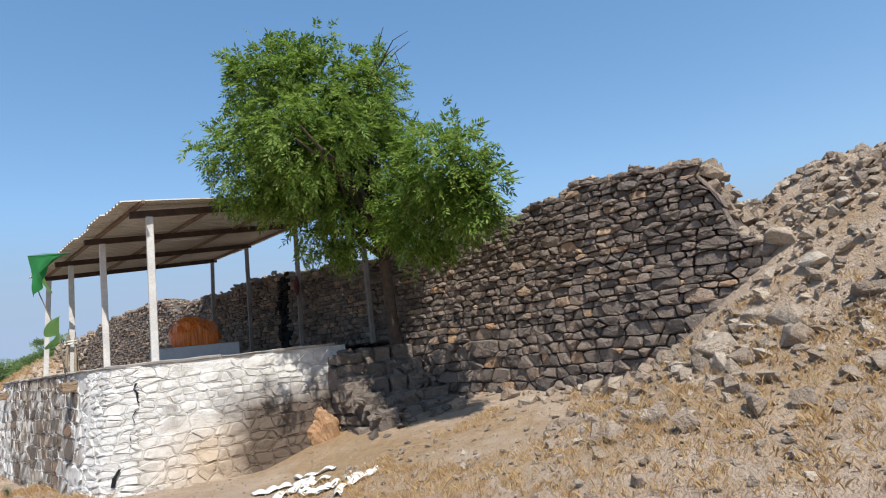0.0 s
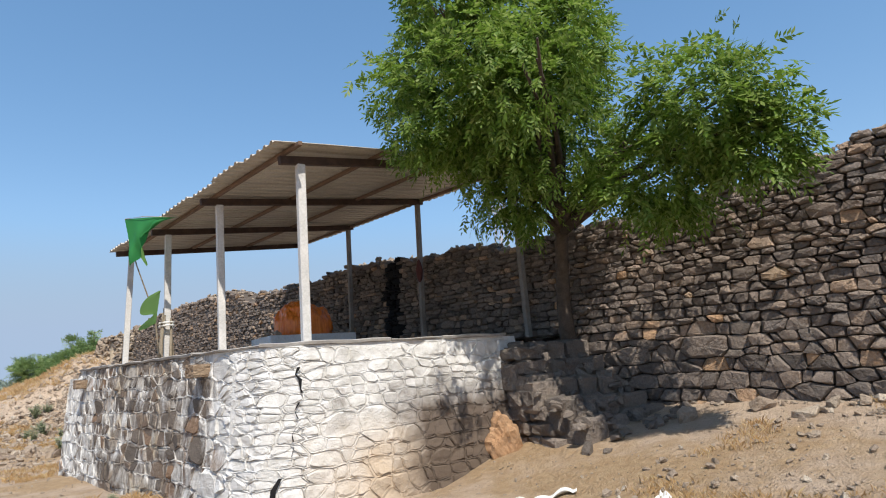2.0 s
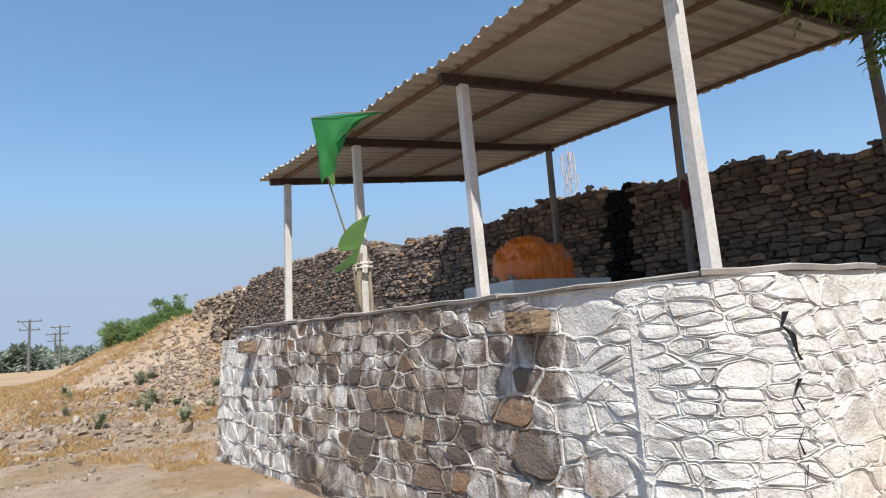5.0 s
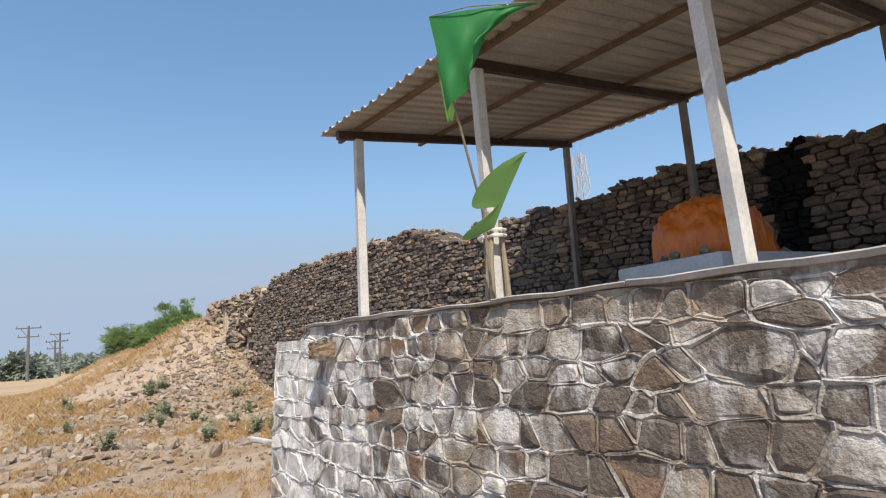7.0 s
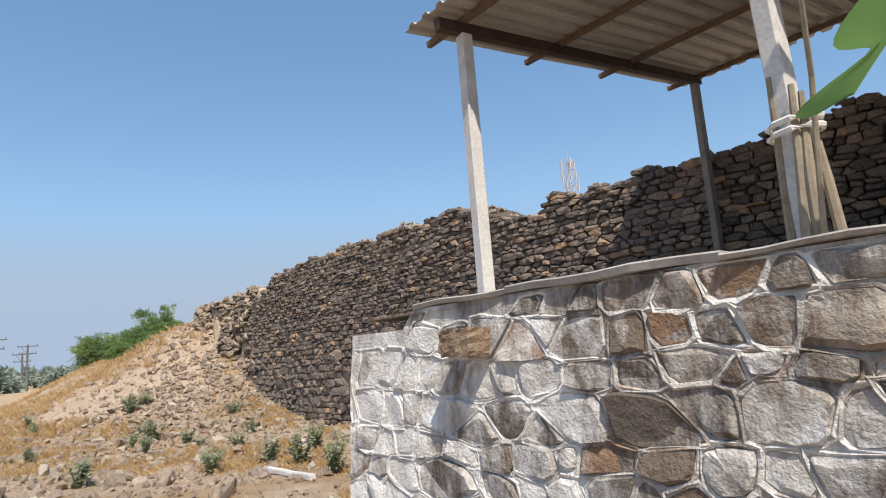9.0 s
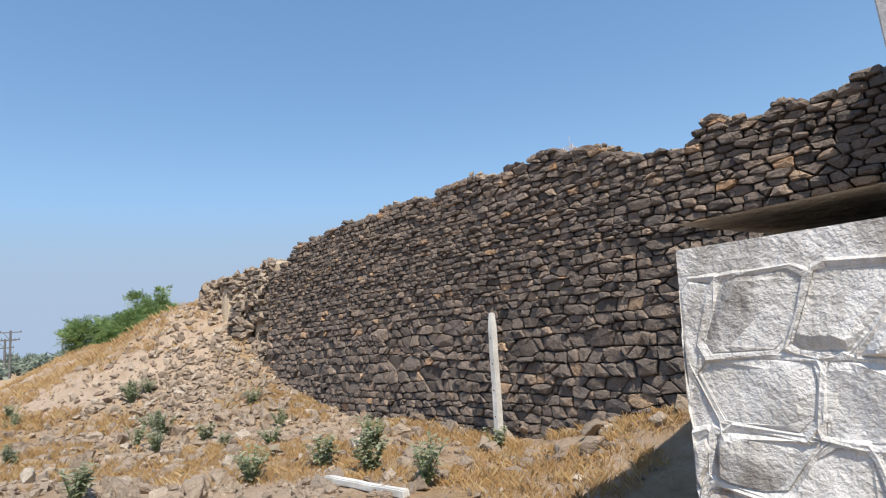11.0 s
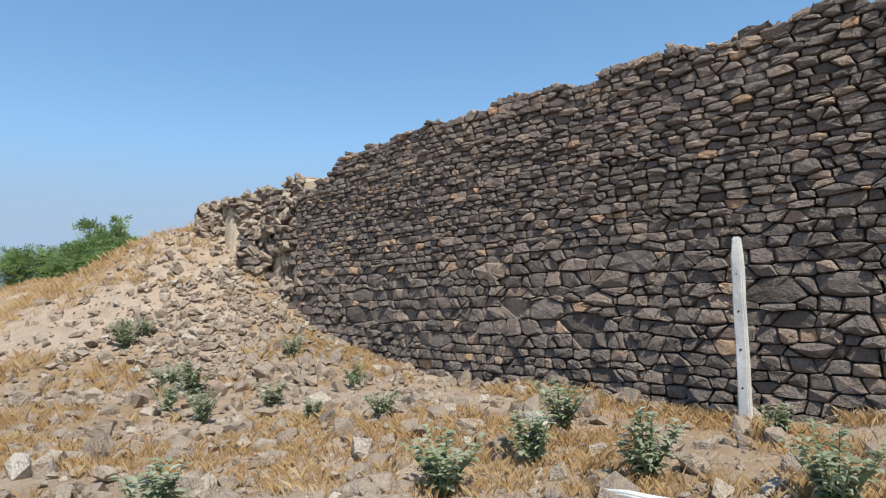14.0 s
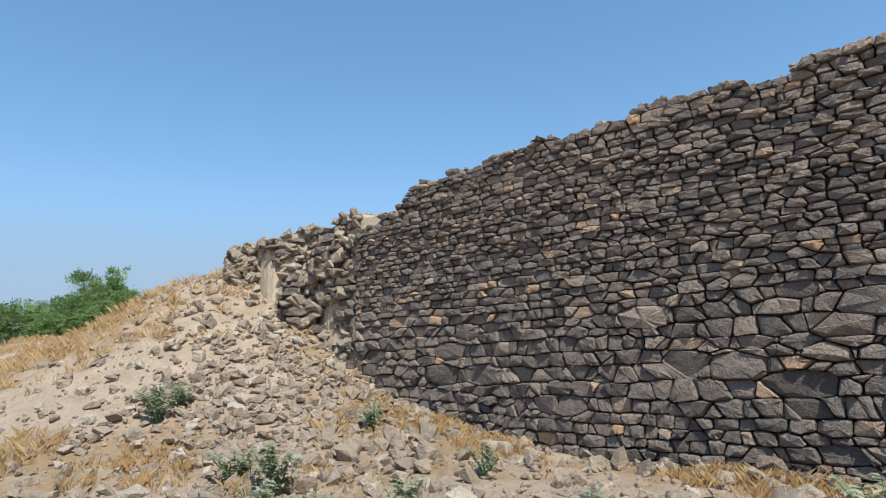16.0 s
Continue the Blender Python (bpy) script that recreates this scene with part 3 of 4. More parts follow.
# ---------------- whitewashed platform ----------------
PLINTH_TOP = [(4.1, 9.45), (3.6, 9.32), (2.2, 9.12), (0.95, 9.06), (0.62, 9.25), (0.42, 9.7), (0.1, 11.2), (-0.35, 13.1), (-0.72, 15.0), (-1.0, 16.45)]
plinth_len, plinth_at = run_of([(x, y) for x, y in PLINTH_TOP])
DECK = 1.72


def plinth_top(s):
    x, y, _, _ = plinth_at(s)
    return DECK if y < 15.75 else DECK - 0.12


def plinth_foot(s):
    x, y, ax, ay = plinth_at(s)
    return float(land(x + ax * 0.2, y + ay * 0.2))


# travelling from the stairs round the corner, the outside lies on the left or the right: find which
_x, _y, _ax, _ay = plinth_at(plinth_len * 0.7)
OUT = 1 if _ax < 0 else -1


def plinth_out(s, z, out):
    x, y, ax, ay = plinth_at(s)
    o = (out + (1.75 - z) * (0.13 if y < 9.6 else 0.07)) * OUT
    return (x + ax * o, y + ay * o, z)


n = 90
pv, pf = [], []
for i in range(n + 1):
    s = plinth_len * i / n
    pv += [plinth_out(s, -0.5, 0), plinth_out(s, plinth_top(s), 0)]
for i in range(n):
    a = 2 * i
    pf.append((a, a + 2, a + 3, a + 1) if OUT < 0 else (a, a + 1, a + 3, a + 2))
# deck and back, reaching to the fort wall
k = len(pv)
deck_pts = [(x, y) for x, y in PLINTH_TOP[:-1]] + [(-0.93, 15.9), (-1.0, 16.45), (3.5, 16.9), (4.3, 14.6), (4.7, 12.8), (5.15, 10.0), (5.3, 9.45)]
pv += [(x, y, DECK - 0.03) for x, y in deck_pts]
pf.append(tuple(range(k, k + len(deck_pts))))
k = len(pv)
pv += [(-1.08, 16.5, -0.5), (3.6, 16.95, -0.5), (3.6, 16.95, DECK - 0.03), (-1.0, 16.45, DECK - 0.12)]
pf.append((k, k + 1, k + 2, k + 3))
plinth = link_mesh("platform", pv, pf, M_JOINT)
tagged(plinth, "whitewashed rubble masonry platform with stained faces", "platform", kind="structure")

rng = random.Random(23)
acc = [0.0]
for a, b in zip(PLINTH_TOP[:-1], PLINTH_TOP[1:]):
    acc.append(acc[-1] + math.dist(a, b))
# the south face, the thin-coursed corner and the west face, fitted together without a seam
seeds = []
for s0, s1, course, width in ((0.0, acc[3] - 0.05, (0.10, 0.19), (0.14, 0.3)), (acc[3] - 0.05, acc[5] + 0.05, (0.06, 0.095), (0.18, 0.34)), (acc[5] + 0.05, plinth_len, (0.13, 0.24), (0.16, 0.34))):
    seeds += seed_rows(rng, s0 + 0.1, s1 - 0.1, -0.3, 1.8, lambda z: course, lambda z: width, 0.04)
plinth_stones = fit_stones(rng, seeds, plinth_len, plinth_foot, lambda s: plinth_top(s) - 0.02, 0.013, 0.3, 2.1)
plinth_stones = [[(p[0], min(p[1], plinth_top(p[0]) - 0.015)) for p in poly] for poly in plinth_stones]

# coping laid along the edge in uneven lengths
s, acc_c = acc[1] - 0.3, []
end = plinth_len - 0.65
coping = empty("coping", 0, 0, 0, "thin uneven grey cement coping on the platform's edge", "coping", kind="structure")
while s < end - 0.2:
    e = min(s + rng.uniform(0.7, 1.5), end)
    v, f = [], []
    m = 6
    dz = rng.uniform(-0.008, 0.012)
    for i in range(m + 1):
        q = s + (e - s - 0.012) * i / m
        o = 0.04 + rng.uniform(-0.02, 0.02)
        for z, d in ((DECK + 0.004, o - 0.012), (DECK + 0.026 + dz, o), (DECK + 0.034 + dz, o - 0.015), (DECK + 0.03 + dz, -0.32), (DECK - 0.03, -0.33)):
            v.append(plinth_out(q, z + 0.006 * math.sin(q * 9), d))
    for i in range(m):
        for j in range(5):
            a, b = i * 5 + j, i * 5 + (j + 1) % 5
            f.append((a, b, b + 5, a + 5))
    f += [tuple(range(5)), tuple(m * 5 + j for j in range(5))]
    link_mesh("slab", v, f, M_COPING, coping)
    s = e
bm = bmesh.new()
dk = [bm.verts.new((x, y, DECK - 0.02)) for x, y in ((4.0, 9.75), (1.3, 9.5), (0.75, 10), (-0.1, 13.1), (-0.6, 15.8), (3.45, 16.8), (4.35, 14.4), (4.65, 12.8), (5.1, 10))]
bm.faces.new(dk)
floor_top = part("platform_floor", bm, M_FLOOR, None)
floor_top.parent = None
tagged(floor_top, "dusty beaten floor on top of the platform", "floor", kind="structure")

# two corbel stones that stick out of the west face
for y0, z0, w in ((15.15, 1.49, 0.23), (10.35, 1.54, 0.24)):
    s = float(np.interp(y0, [PLINTH_TOP[5][1], PLINTH_TOP[6][1], PLINTH_TOP[7][1], PLINTH_TOP[8][1], PLINTH_TOP[9][1]], acc[5:10]))
    bm = bmesh.new()
    bmesh.ops.create_cube(bm, size=1)
    bmesh.ops.subdivide_edges(bm, edges=bm.edges[:], cuts=6, use_grid_fill=True)
    bmesh.ops.triangulate(bm, faces=bm.faces[:])
    rr = random.Random(int(y0 * 10))
    x, y, ax, ay = plinth_at(s)
    for vtx in bm.verts:
        c = vtx.co
        c.x, c.y, c.z = c.x * (w if abs(c.z) < 0.4 else w * 0.96), c.y * 0.34, c.z * 0.14
        c += Vector((rr.uniform(-1, 1), rr.uniform(-1, 1), rr.uniform(-1, 1))) * 0.008
    pos = Vector(plinth_out(s, z0, 0.02))
    ang = math.atan2(ay * OUT, ax * OUT) - math.pi / 2
    bmesh.ops.transform(bm, matrix=Matrix.Translation(pos) @ Matrix.Rotation(ang, 4, "Z"), verts=bm.verts)
    tagged(part("corbel_stone", bm, plain("brown_corbel", (0.22, 0.15, 0.10), (0.33, 0.25, 0.17), 6, 0.95, 0.8, 0.03), plinth, "rough brown stone jutting from the face"))

# ---------------- stone stairs up to the platform ----------------
stairs = empty("stairs", 4.5, 8.6, 0.3, "broken dark stone steps leading up to the platform", "stairs", kind="structure")
rng = random.Random(31)


def rough_block(x0, x1, y0, y1, z0, z1, r):
    bm = bmesh.new()
    bmesh.ops.create_cube(bm, size=1)
    bmesh.ops.bevel(bm, geom=bm.edges[:], offset=0.1, segments=1, affect="EDGES")
    bmesh.ops.subdivide_edges(bm, edges=[e for e in bm.edges if e.calc_length() > 0.5], cuts=1, use_grid_fill=True)
    for v in bm.verts:
        c = v.co
        v.co = Vector(((x0 + x1) / 2 + c.x * (x1 - x0), (y0 + y1) / 2 + c.y * (y1 - y0), (z0 + z1) / 2 + c.z * (z1 - z0))) + Vector((r.uniform(-1, 1), r.uniform(-1, 1), r.uniform(-1, 1))) * 0.018
    return bm


for y0, z0, z1, x0, x1 in ((7.95, 0.15, 0.46, 4.25, 5.45), (8.12, 0.25, 0.68, 3.95, 5.5), (8.42, 0.5, 0.9, 3.85, 5.45), (8.72, 0.75, 1.12, 3.72, 5.4), (9.0, 1.0, 1.38, 3.68, 5.35), (9.25, 1.25, 1.6, 3.9, 5.3)):
    x = x0
    while x < x1 - 0.1:
        w = min(rng.uniform(0.25, 0.6), x1 - x)
        ob = part("step_stone", rough_block(x + 0.01, x + w - 0.01, y0 + rng.uniform(-0.05, 0.05), y0 + 0.55, z0, z1 + rng.uniform(-0.03, 0.03), rng), M_STEP, None)
        ob.parent = stairs
        ob.matrix_parent_inverse = Matrix.Translation(stairs.location).inverted()
        x += w
# the rough flank beside the steps
z = 0.2
while z < 1.5:
    h = rng.uniform(0.12, 0.22)
    y = 8.3 + z * 0.5
    while y < 9.35:
        w = min(rng.uniform(0.18, 0.4), 9.45 - y)
        ob = part("flank_stone", rough_block(3.74 + rng.uniform(-0.07, 0.07), 4.2, y, y + w - 0.015, z, z + h - 0.015, rng), M_STEP, None)
        ob.parent = stairs
        ob.matrix_parent_inverse = Matrix.Translation(stairs.location).inverted()
        y += w
    z += h

loose = Soup()
for i in range(120):
    k = rng.random()
    x, y = rng.uniform(3.75, 5.45), 7.75 + 1.6 * k
    zt = float(land(x, y)) if y < 7.95 else 0.46 + 0.7 * (y - 7.95)
    v, f = ROCKS[rng.randrange(len(ROCKS))]
    w = (v * rng.uniform(0.06, 0.24)) @ spin(rng, 0.4).T
    loose.add((w + np.array([x, y, zt + 0.02])).tolist(), f)
ob = tagged(link_mesh("loose_stones", loose.v, loose.f, M_STEP, stairs), kind="stuff")
ob.matrix_parent_inverse = Matrix.Translation(stairs.location).inverted()

# a rust-coloured hump of dried mud in the corner by the steps
bm = bmesh.new()
bmesh.ops.create_icosphere(bm, subdivisions=4, radius=1)
for v in bm.verts:
    c = v.co.copy()
    k = 1 + 0.16 * math.sin(5 * c.x + 3 * c.z) + 0.1 * math.sin(9 * c.y + 6 * c.z + 1) + 0.05 * math.sin(21 * c.x + 17 * c.z)
    v.co = Vector((3.5 + c.x * 0.24 * k, 9.08 + c.y * 0.17 * k, float(land(3.5, 9.0)) + 0.1 + c.z * 0.33 * k))
tagged(part("mud_hump", bm, plain("dried_mud", (0.36, 0.20, 0.10), (0.50, 0.32, 0.19), 7, 0.95, 0.9, 0.03), None), "hump of dried orange mud against the platform", "mud")

# ---------------- shed over the platform ----------------
shed = empty("shed", 2.2, 13.0, DECK, "open shed with corrugated sheet roof on pale posts", "shed")


def shed_part(name, bm, mat, label=""):
    ob = part(name, bm, mat, shed, label)
    ob.matrix_parent_inverse = Matrix.Translation(shed.location).inverted()
    return ob


FRONT = [((1.24, 9.68), (1.24, 9.72, 3.93)), ((0.77, 11.85), (0.75, 11.92, 3.95)), ((0.32, 13.88), (0.32, 13.93, 3.91)), ((-0.14, 15.97), (-0.06, 16.08, 3.93))]
BACK = [((5.02, 10.22), (5.03, 10.29, 4.44)), ((4.46, 12.52), (4.52, 12.55, 4.42)), ((4.0, 14.72), (4.03, 14.76, 4.39)), ((3.55, 16.66), (3.63, 16.7, 4.36))]
for i, (base, top) in enumerate(FRONT):
    shed_part("post", beam((*base, DECK - 0.02), top, 0.1, 0.1, 0.008, up=(1, 0, 0)), M_POST)
for base, top in BACK:
    shed_part("post", beam((*base, DECK - 0.02), top, 0.085, 0.085, 0.008, up=(1, 0, 0)), M_BACKPOST)
for (_, a), (_, b) in zip(FRONT, BACK):
    d = (Vector(b) - Vector(a)).normalized()
    shed_part("rafter", beam(Vector(a) - d * 0.28 + Vector((0, 0, 0.05)), Vector(b) + d * 0.12 + Vector((0, 0, 0.05)), 0.07, 0.1, 0.004), M_STEEL)


def roof_at(u, v):
    """u from the near edge to the far one, v from the front eave to the back."""
    f = Vector((0.87, 9.42, 4.10)).lerp(Vector((-0.37, 16.38, 4.07)), u)
    b = Vector((5.34, 10.02, 4.60)).lerp(Vector((3.82, 17.0, 4.52)), u)
    return f.lerp(b, v)


for v in (0.055, 0.34, 0.62, 0.95):
    shed_part("purlin", beam(roof_at(-0.012, v) - Vector((0, 0, 0.055)), roof_at(1.012, v) - Vector((0, 0, 0.055)), 0.05, 0.05, 0.003), M_PURLIN)
SHEETS, WAVES = 8, 5
prof = [(0.0, 0), (0.3, 0), (0.42, 1), (0.68, 1), (0.8, 0)]
for k in range(SHEETS):
    cols = []
    for w in range(WAVES):
        for q, hgt in prof:
            cols.append((k + (w + q) / WAVES, hgt))
    cols.append((k + 1.02, 0))
    rows = 7
    rr = random.Random(k)
    over = rr.uniform(-0.008, 0.008)
    verts, faces = [], []
    for side in (0, 1):
        for c, hgt in cols:
            for j in range(rows + 1):
                p = roof_at(c / SHEETS, -0.012 + over + 1.03 * j / rows)
                verts.append((p.x, p.y, p.z - 0.022 + 0.034 * hgt + 0.004 * (k % 2) - 0.0025 * side + 0.004 * math.sin(j * 1.7 + k)))
    m, rws = len(cols), rows + 1
    for side in (0, 1):
        o = side * m * rws
        for i in range(m - 1):
            for j in range(rows):
                q = (o + i * rws + j, o + i * rws + j + 1, o + (i + 1) * rws + j + 1, o + (i + 1) * rws + j)
                faces.append(q[::-1] if side == 0 else q)
    for j, o in ((0, 0), (rows, 0)):
        for i in range(m - 1):
            faces.append((i * rws + j, (i + 1) * rws + j, m * rws + (i + 1) * rws + j, m * rws + i * rws + j))
    ob = link_mesh("roof_sheet", verts, faces, M_SHEET, shed)
    ob.matrix_parent_inverse = Matrix.Translation(shed.location).inverted()

# ---------------- things on the platform ----------------
grave = empty("grave_slab", 2.45, 13.1, DECK, "pale smooth cement grave slab on the platform", "grave")
ob = part("slab", beam((2.45, 12.72, DECK + 0.15), (2.45, 13.87, DECK + 0.15), 1.52, 0.36, 0.015), M_SLAB, grave)
ob.matrix_parent_inverse = Matrix.Translation(grave.location).inverted()
bm = bmesh.new()
bmesh.ops.create_grid(bm, x_segments=90, y_segments=80, size=1)
for v in bm.verts:
    x, y = v.co.x, v.co.y
    rr = (abs(x) ** 2.6 + abs(y) ** 2.6) ** (1 / 2.6)
    h = 0.58 * max(0.0, 1 - rr ** 3.2) ** 0.42 * (1 - 0.08 * x)
    q = Vector((x * 1.3, y * 1.3, h * 2.4))
    crease = 0.5 - abs(noise.noise(q * 2.1 + Vector((3, 1, 7))))
    fold = 0.05 * noise.noise(q * 1.6) + 0.07 * crease + 0.06 * (0.5 - abs(noise.noise(q * 4.3))) + 0.03 * (0.5 - abs(noise.noise(q * 9.0))) - 0.06
    k = 1 + fold * 1.3 * min(1, rr)
    v.co = Vector((2.5 + x * 0.51 * k, 13.42 + y * 0.51 * k, DECK + 0.342 + h + fold * min(1.0, h * 3)))
tarp = part("tarpaulin", bm, M_TARP, None, smooth=True)
tagged(tarp, "crumpled orange tarpaulin draped over a mound", "tarpaulin")
rr = random.Random(9)
for i in range(11):
    a = rr.uniform(0, 6.28)
    v, f = ROCKS[i]
    sz = rr.uniform(0.09, 0.16)
    w = (v * sz) @ spin(rr, 0.3).T
    x, y = 2.45 + 0.64 * math.cos(a), 13.3 + 0.5 * math.sin(a)
    w = w + np.array([x, y, DECK + 0.33 - w[:, 2].min() - 0.005])
    tagged(link_mesh("weight_stone", w.tolist(), f, M_ROCK), "small grey stone holding down the tarpaulin's edge", "stone", "stones round the tarpaulin")

# dull red bag on a back post
bm = bmesh.new()
bmesh.ops.create_icosphere(bm, subdivisions=3, radius=1)
for v in bm.verts:
    c = v.co
    k = 1 - 0.35 * max(c.z, 0) + 0.08 * math.sin(7 * c.x + 5 * c.z)
    v.co = Vector((4.42 + c.x * 0.06 * k, 12.46 + c.y * 0.07 * k, 3.12 + c.z * 0.22))
tagged(part("cloth_bag", bm, M_RED, None, smooth=True), "dull red cloth bag tied to a shed post", "bag")

# flag pole with two flags, lashed to a post with sticks
flagpole = empty("flag_pole", 0.02, 13.5, DECK, "thin bamboo flag pole with two green flags", "flag pole")


def flag_part(name, v, f, mat, label="", smooth=False):
    ob = link_mesh(name, v, f, mat, flagpole, label, smooth)
    ob.matrix_parent_inverse = Matrix.Translation(flagpole.location).inverted()
    return ob


t = tube([(0.2, 13.78, DECK), (0.1, 13.65, 2.5), (-0.2, 13.46, 3.3), (-0.37, 13.45, 4.04)], [0.014, 0.012, 0.01, 0.008], 7)
flag_part("pole", t.v, t.f, M_TWIG)
t = tube([(-0.38, 13.45, 4.035), (-0.15, 13.2, 4.03), (0.3, 12.85, 3.97)], [0.006, 0.006, 0.005], 6)
flag_part("crossbar", t.v, t.f, M_TWIG)


def cloth(fn, nu, nv):
    v = [tuple(fn(i / nu, j / nv)) for i in range(nu + 1) for j in range(nv + 1)]
    f = [(i * (nv + 1) + j, i * (nv + 1) + j + 1, (i + 1) * (nv + 1) + j + 1, (i + 1) * (nv + 1) + j) for i in range(nu) for j in range(nv)]
    return v, f


def upper_flag(u, v):
    a, b = Vector((-0.38, 13.45, 4.03)), Vector((0.3, 12.85, 3.96))
    p = a.lerp(b, u * (1 - 0.55 * v))
    drop = v * (0.74 * (1 - u) ** 0.75 + 0.05)
    fold = (0.05 * math.sin(9 * u + 5 * v) + 0.02 * math.sin(21 * u - 4 * v)) * v
    return p + Vector((0.12 * v * (1 - u) + fold, fold * 0.8 - 0.1 * math.sin(3 * u) * v, 0.02 * math.sin(3.1 * u) - drop))


def lower_flag(u, v):
    a, b = Vector((0.1, 13.0, 2.82)), Vector((0.1, 13.5, 2.36))
    p = a.lerp(b, u) + Vector((0, 0.05 * math.sin(3.1 * u), -0.03 * math.sin(3.1 * u)))
    reach = 0.44 * max(0.0, 1 - ((u - 0.5) / 0.5) ** 2) ** 0.5 * (1 - 0.72 * math.exp(-((u - 0.56) / 0.13) ** 2))
    fold = 0.03 * math.sin(8 * u + 4 * v) * v
    return p + Vector((-0.62 * reach * v + fold, 0.55 * reach * v, (-0.35 + 0.3 * (0.5 - u)) * reach * v))


flag_part("upper_flag", *cloth(upper_flag, 20, 16), M_FLAG, "dark green cloth flag hanging from the crossbar", True)
flag_part("flag_tail", *cloth(lambda u, v: Vector((-0.26 + 0.26 * v + 0.16 * (u - 0.3) * (1 - v), 13.5 + 0.42 * v - 0.1 * (u - 0.3), 3.68 - 0.3 * v + 0.02 * math.sin(8 * u + 5 * v))), 8, 12), M_FLAG2, "pale green trailing end of the upper flag", True)
flag_part("lower_flag", *cloth(lower_flag, 24, 14), M_FLAG2, "pale green torn flag blowing in the wind", True)
rr = random.Random(3)
for i in range(7):
    a = rr.uniform(0, 6.28)
    b = Vector((0.3 + 0.11 * math.cos(a), 13.86 + 0.11 * math.sin(a), DECK))
    e = Vector((0.3 + 0.075 * math.cos(a + 0.5), 13.86 + 0.075 * math.sin(a + 0.5), rr.uniform(2.3, 2.65)))
    t = tube([b, b.lerp(e, 0.5) + Vector((rr.uniform(-0.02, 0.02), 0, 0)), e], [0.028, 0.024, 0.014], 7)
    flag_part("stick", t.v, t.f, M_TWIG)
for z0 in (2.32, 2.37):
    t = tube([(0.3 + 0.115 * math.cos(q * 0.7), 13.86 + 0.115 * math.sin(q * 0.7), z0 + 0.004 * q) for q in range(10)], [0.016] * 10, 6)
    flag_part("lashing", t.v, t.f, M_RAG, "dirty white cloth tied round the sticks")

# ---------------- the neem tree ----------------
tree = empty("tree", 5.05, 9.4, 1.5, "leafy green neem tree beside the stone steps", "tree")


def tree_part(name, s, mat, smooth=False, kind=""):
    ob = link_mesh(name, s.v, s.f, mat, tree, "", smooth)
    ob.matrix_parent_inverse = Matrix.Translation(tree.location).inverted()
    return tagged(ob, kind=kind)


trunk = tube([(5.05, 9.42, 1.3), (5.06, 9.4, 1.6), (5.0, 9.36, 2.1), (4.9, 9.2, 2.7), (4.78, 9.0, 3.2), (4.6, 8.9, 3.7)], [0.2, 0.125, 0.105, 0.095, 0.09, 0.08], 12)
tree_part("trunk", trunk, M_BARK, True)
rr = random.Random(77)
BLOBS = [((3.6, 8.6, 5.25), (1.3, 1.35, 1.1), 2300), ((2.85, 8.75, 4.8), (0.9, 0.95, 0.85), 1200), ((4.0, 8.3, 4.3), (1.1, 1.05, 0.85), 1200),
         ((4.3, 6.35, 3.9), (0.5, 0.7, 0.5), 800), ((4.55, 5.95, 3.35), (0.4, 0.42, 0.3), 380), ((3.7, 8.9, 3.75), (0.6, 0.6, 0.5), 330), ((4.5, 7.1, 3.35), (0.55, 0.75, 0.42), 600),
         ((3.1, 8.8, 6.2), (0.6, 0.6, 0.4), 420), ((4.15, 8.2, 6.0), (0.45, 0.5, 0.5), 300), ((2.75, 8.6, 5.8), (0.4, 0.4, 0.5), 220), ((4.5, 9.2, 4.9), (0.75, 0.85, 0.85), 650), ((3.9, 8.5, 3.5), (0.6, 0.55, 0.4), 200),
         ((2.9, 7.3, 4.5), (0.65, 0.75, 0.6), 330)]
for c, rad, cnt in BLOBS:
    for b in range(3 if cnt > 300 else 2):
        e = Vector(c) + Vector((rr.uniform(-0.6, 0.6) * rad[0], rr.uniform(-0.6, 0.6) * rad[1], rr.uniform(-0.4, 0.7) * rad[2]))
        a = Vector((4.72, 8.95, 3.35)) if e.z > 3.6 else Vector((4.8, 9.05, 3.1))
        m1 = a.lerp(e, 0.35) + Vector((rr.uniform(-0.15, 0.15), rr.uniform(-0.15, 0.15), 0.22))
        m2 = a.lerp(e, 0.7) + Vector((rr.uniform(-0.15, 0.15), rr.uniform(-0.15, 0.15), 0.15))
        tree_part("limb", tube([a, m1, m2, e], [0.065, 0.045, 0.028, 0.012], 7), M_BARK, True)
for k in range(5):
    a = Vector((4.25, 8.0, 5.7))
    e = a + Vector((rr.uniform(0.1, 0.5), rr.uniform(-0.6, -0.2), rr.uniform(0.3, 0.7)))
    tree_part("bare_twig", tube([a, a.lerp(e, 0.5) + Vector((0.06, 0, 0.1)), e, e + Vector((rr.uniform(-0.2, 0.25), -0.15, 0.12))], [0.018, 0.013, 0.009, 0.004], 5), M_BARK)


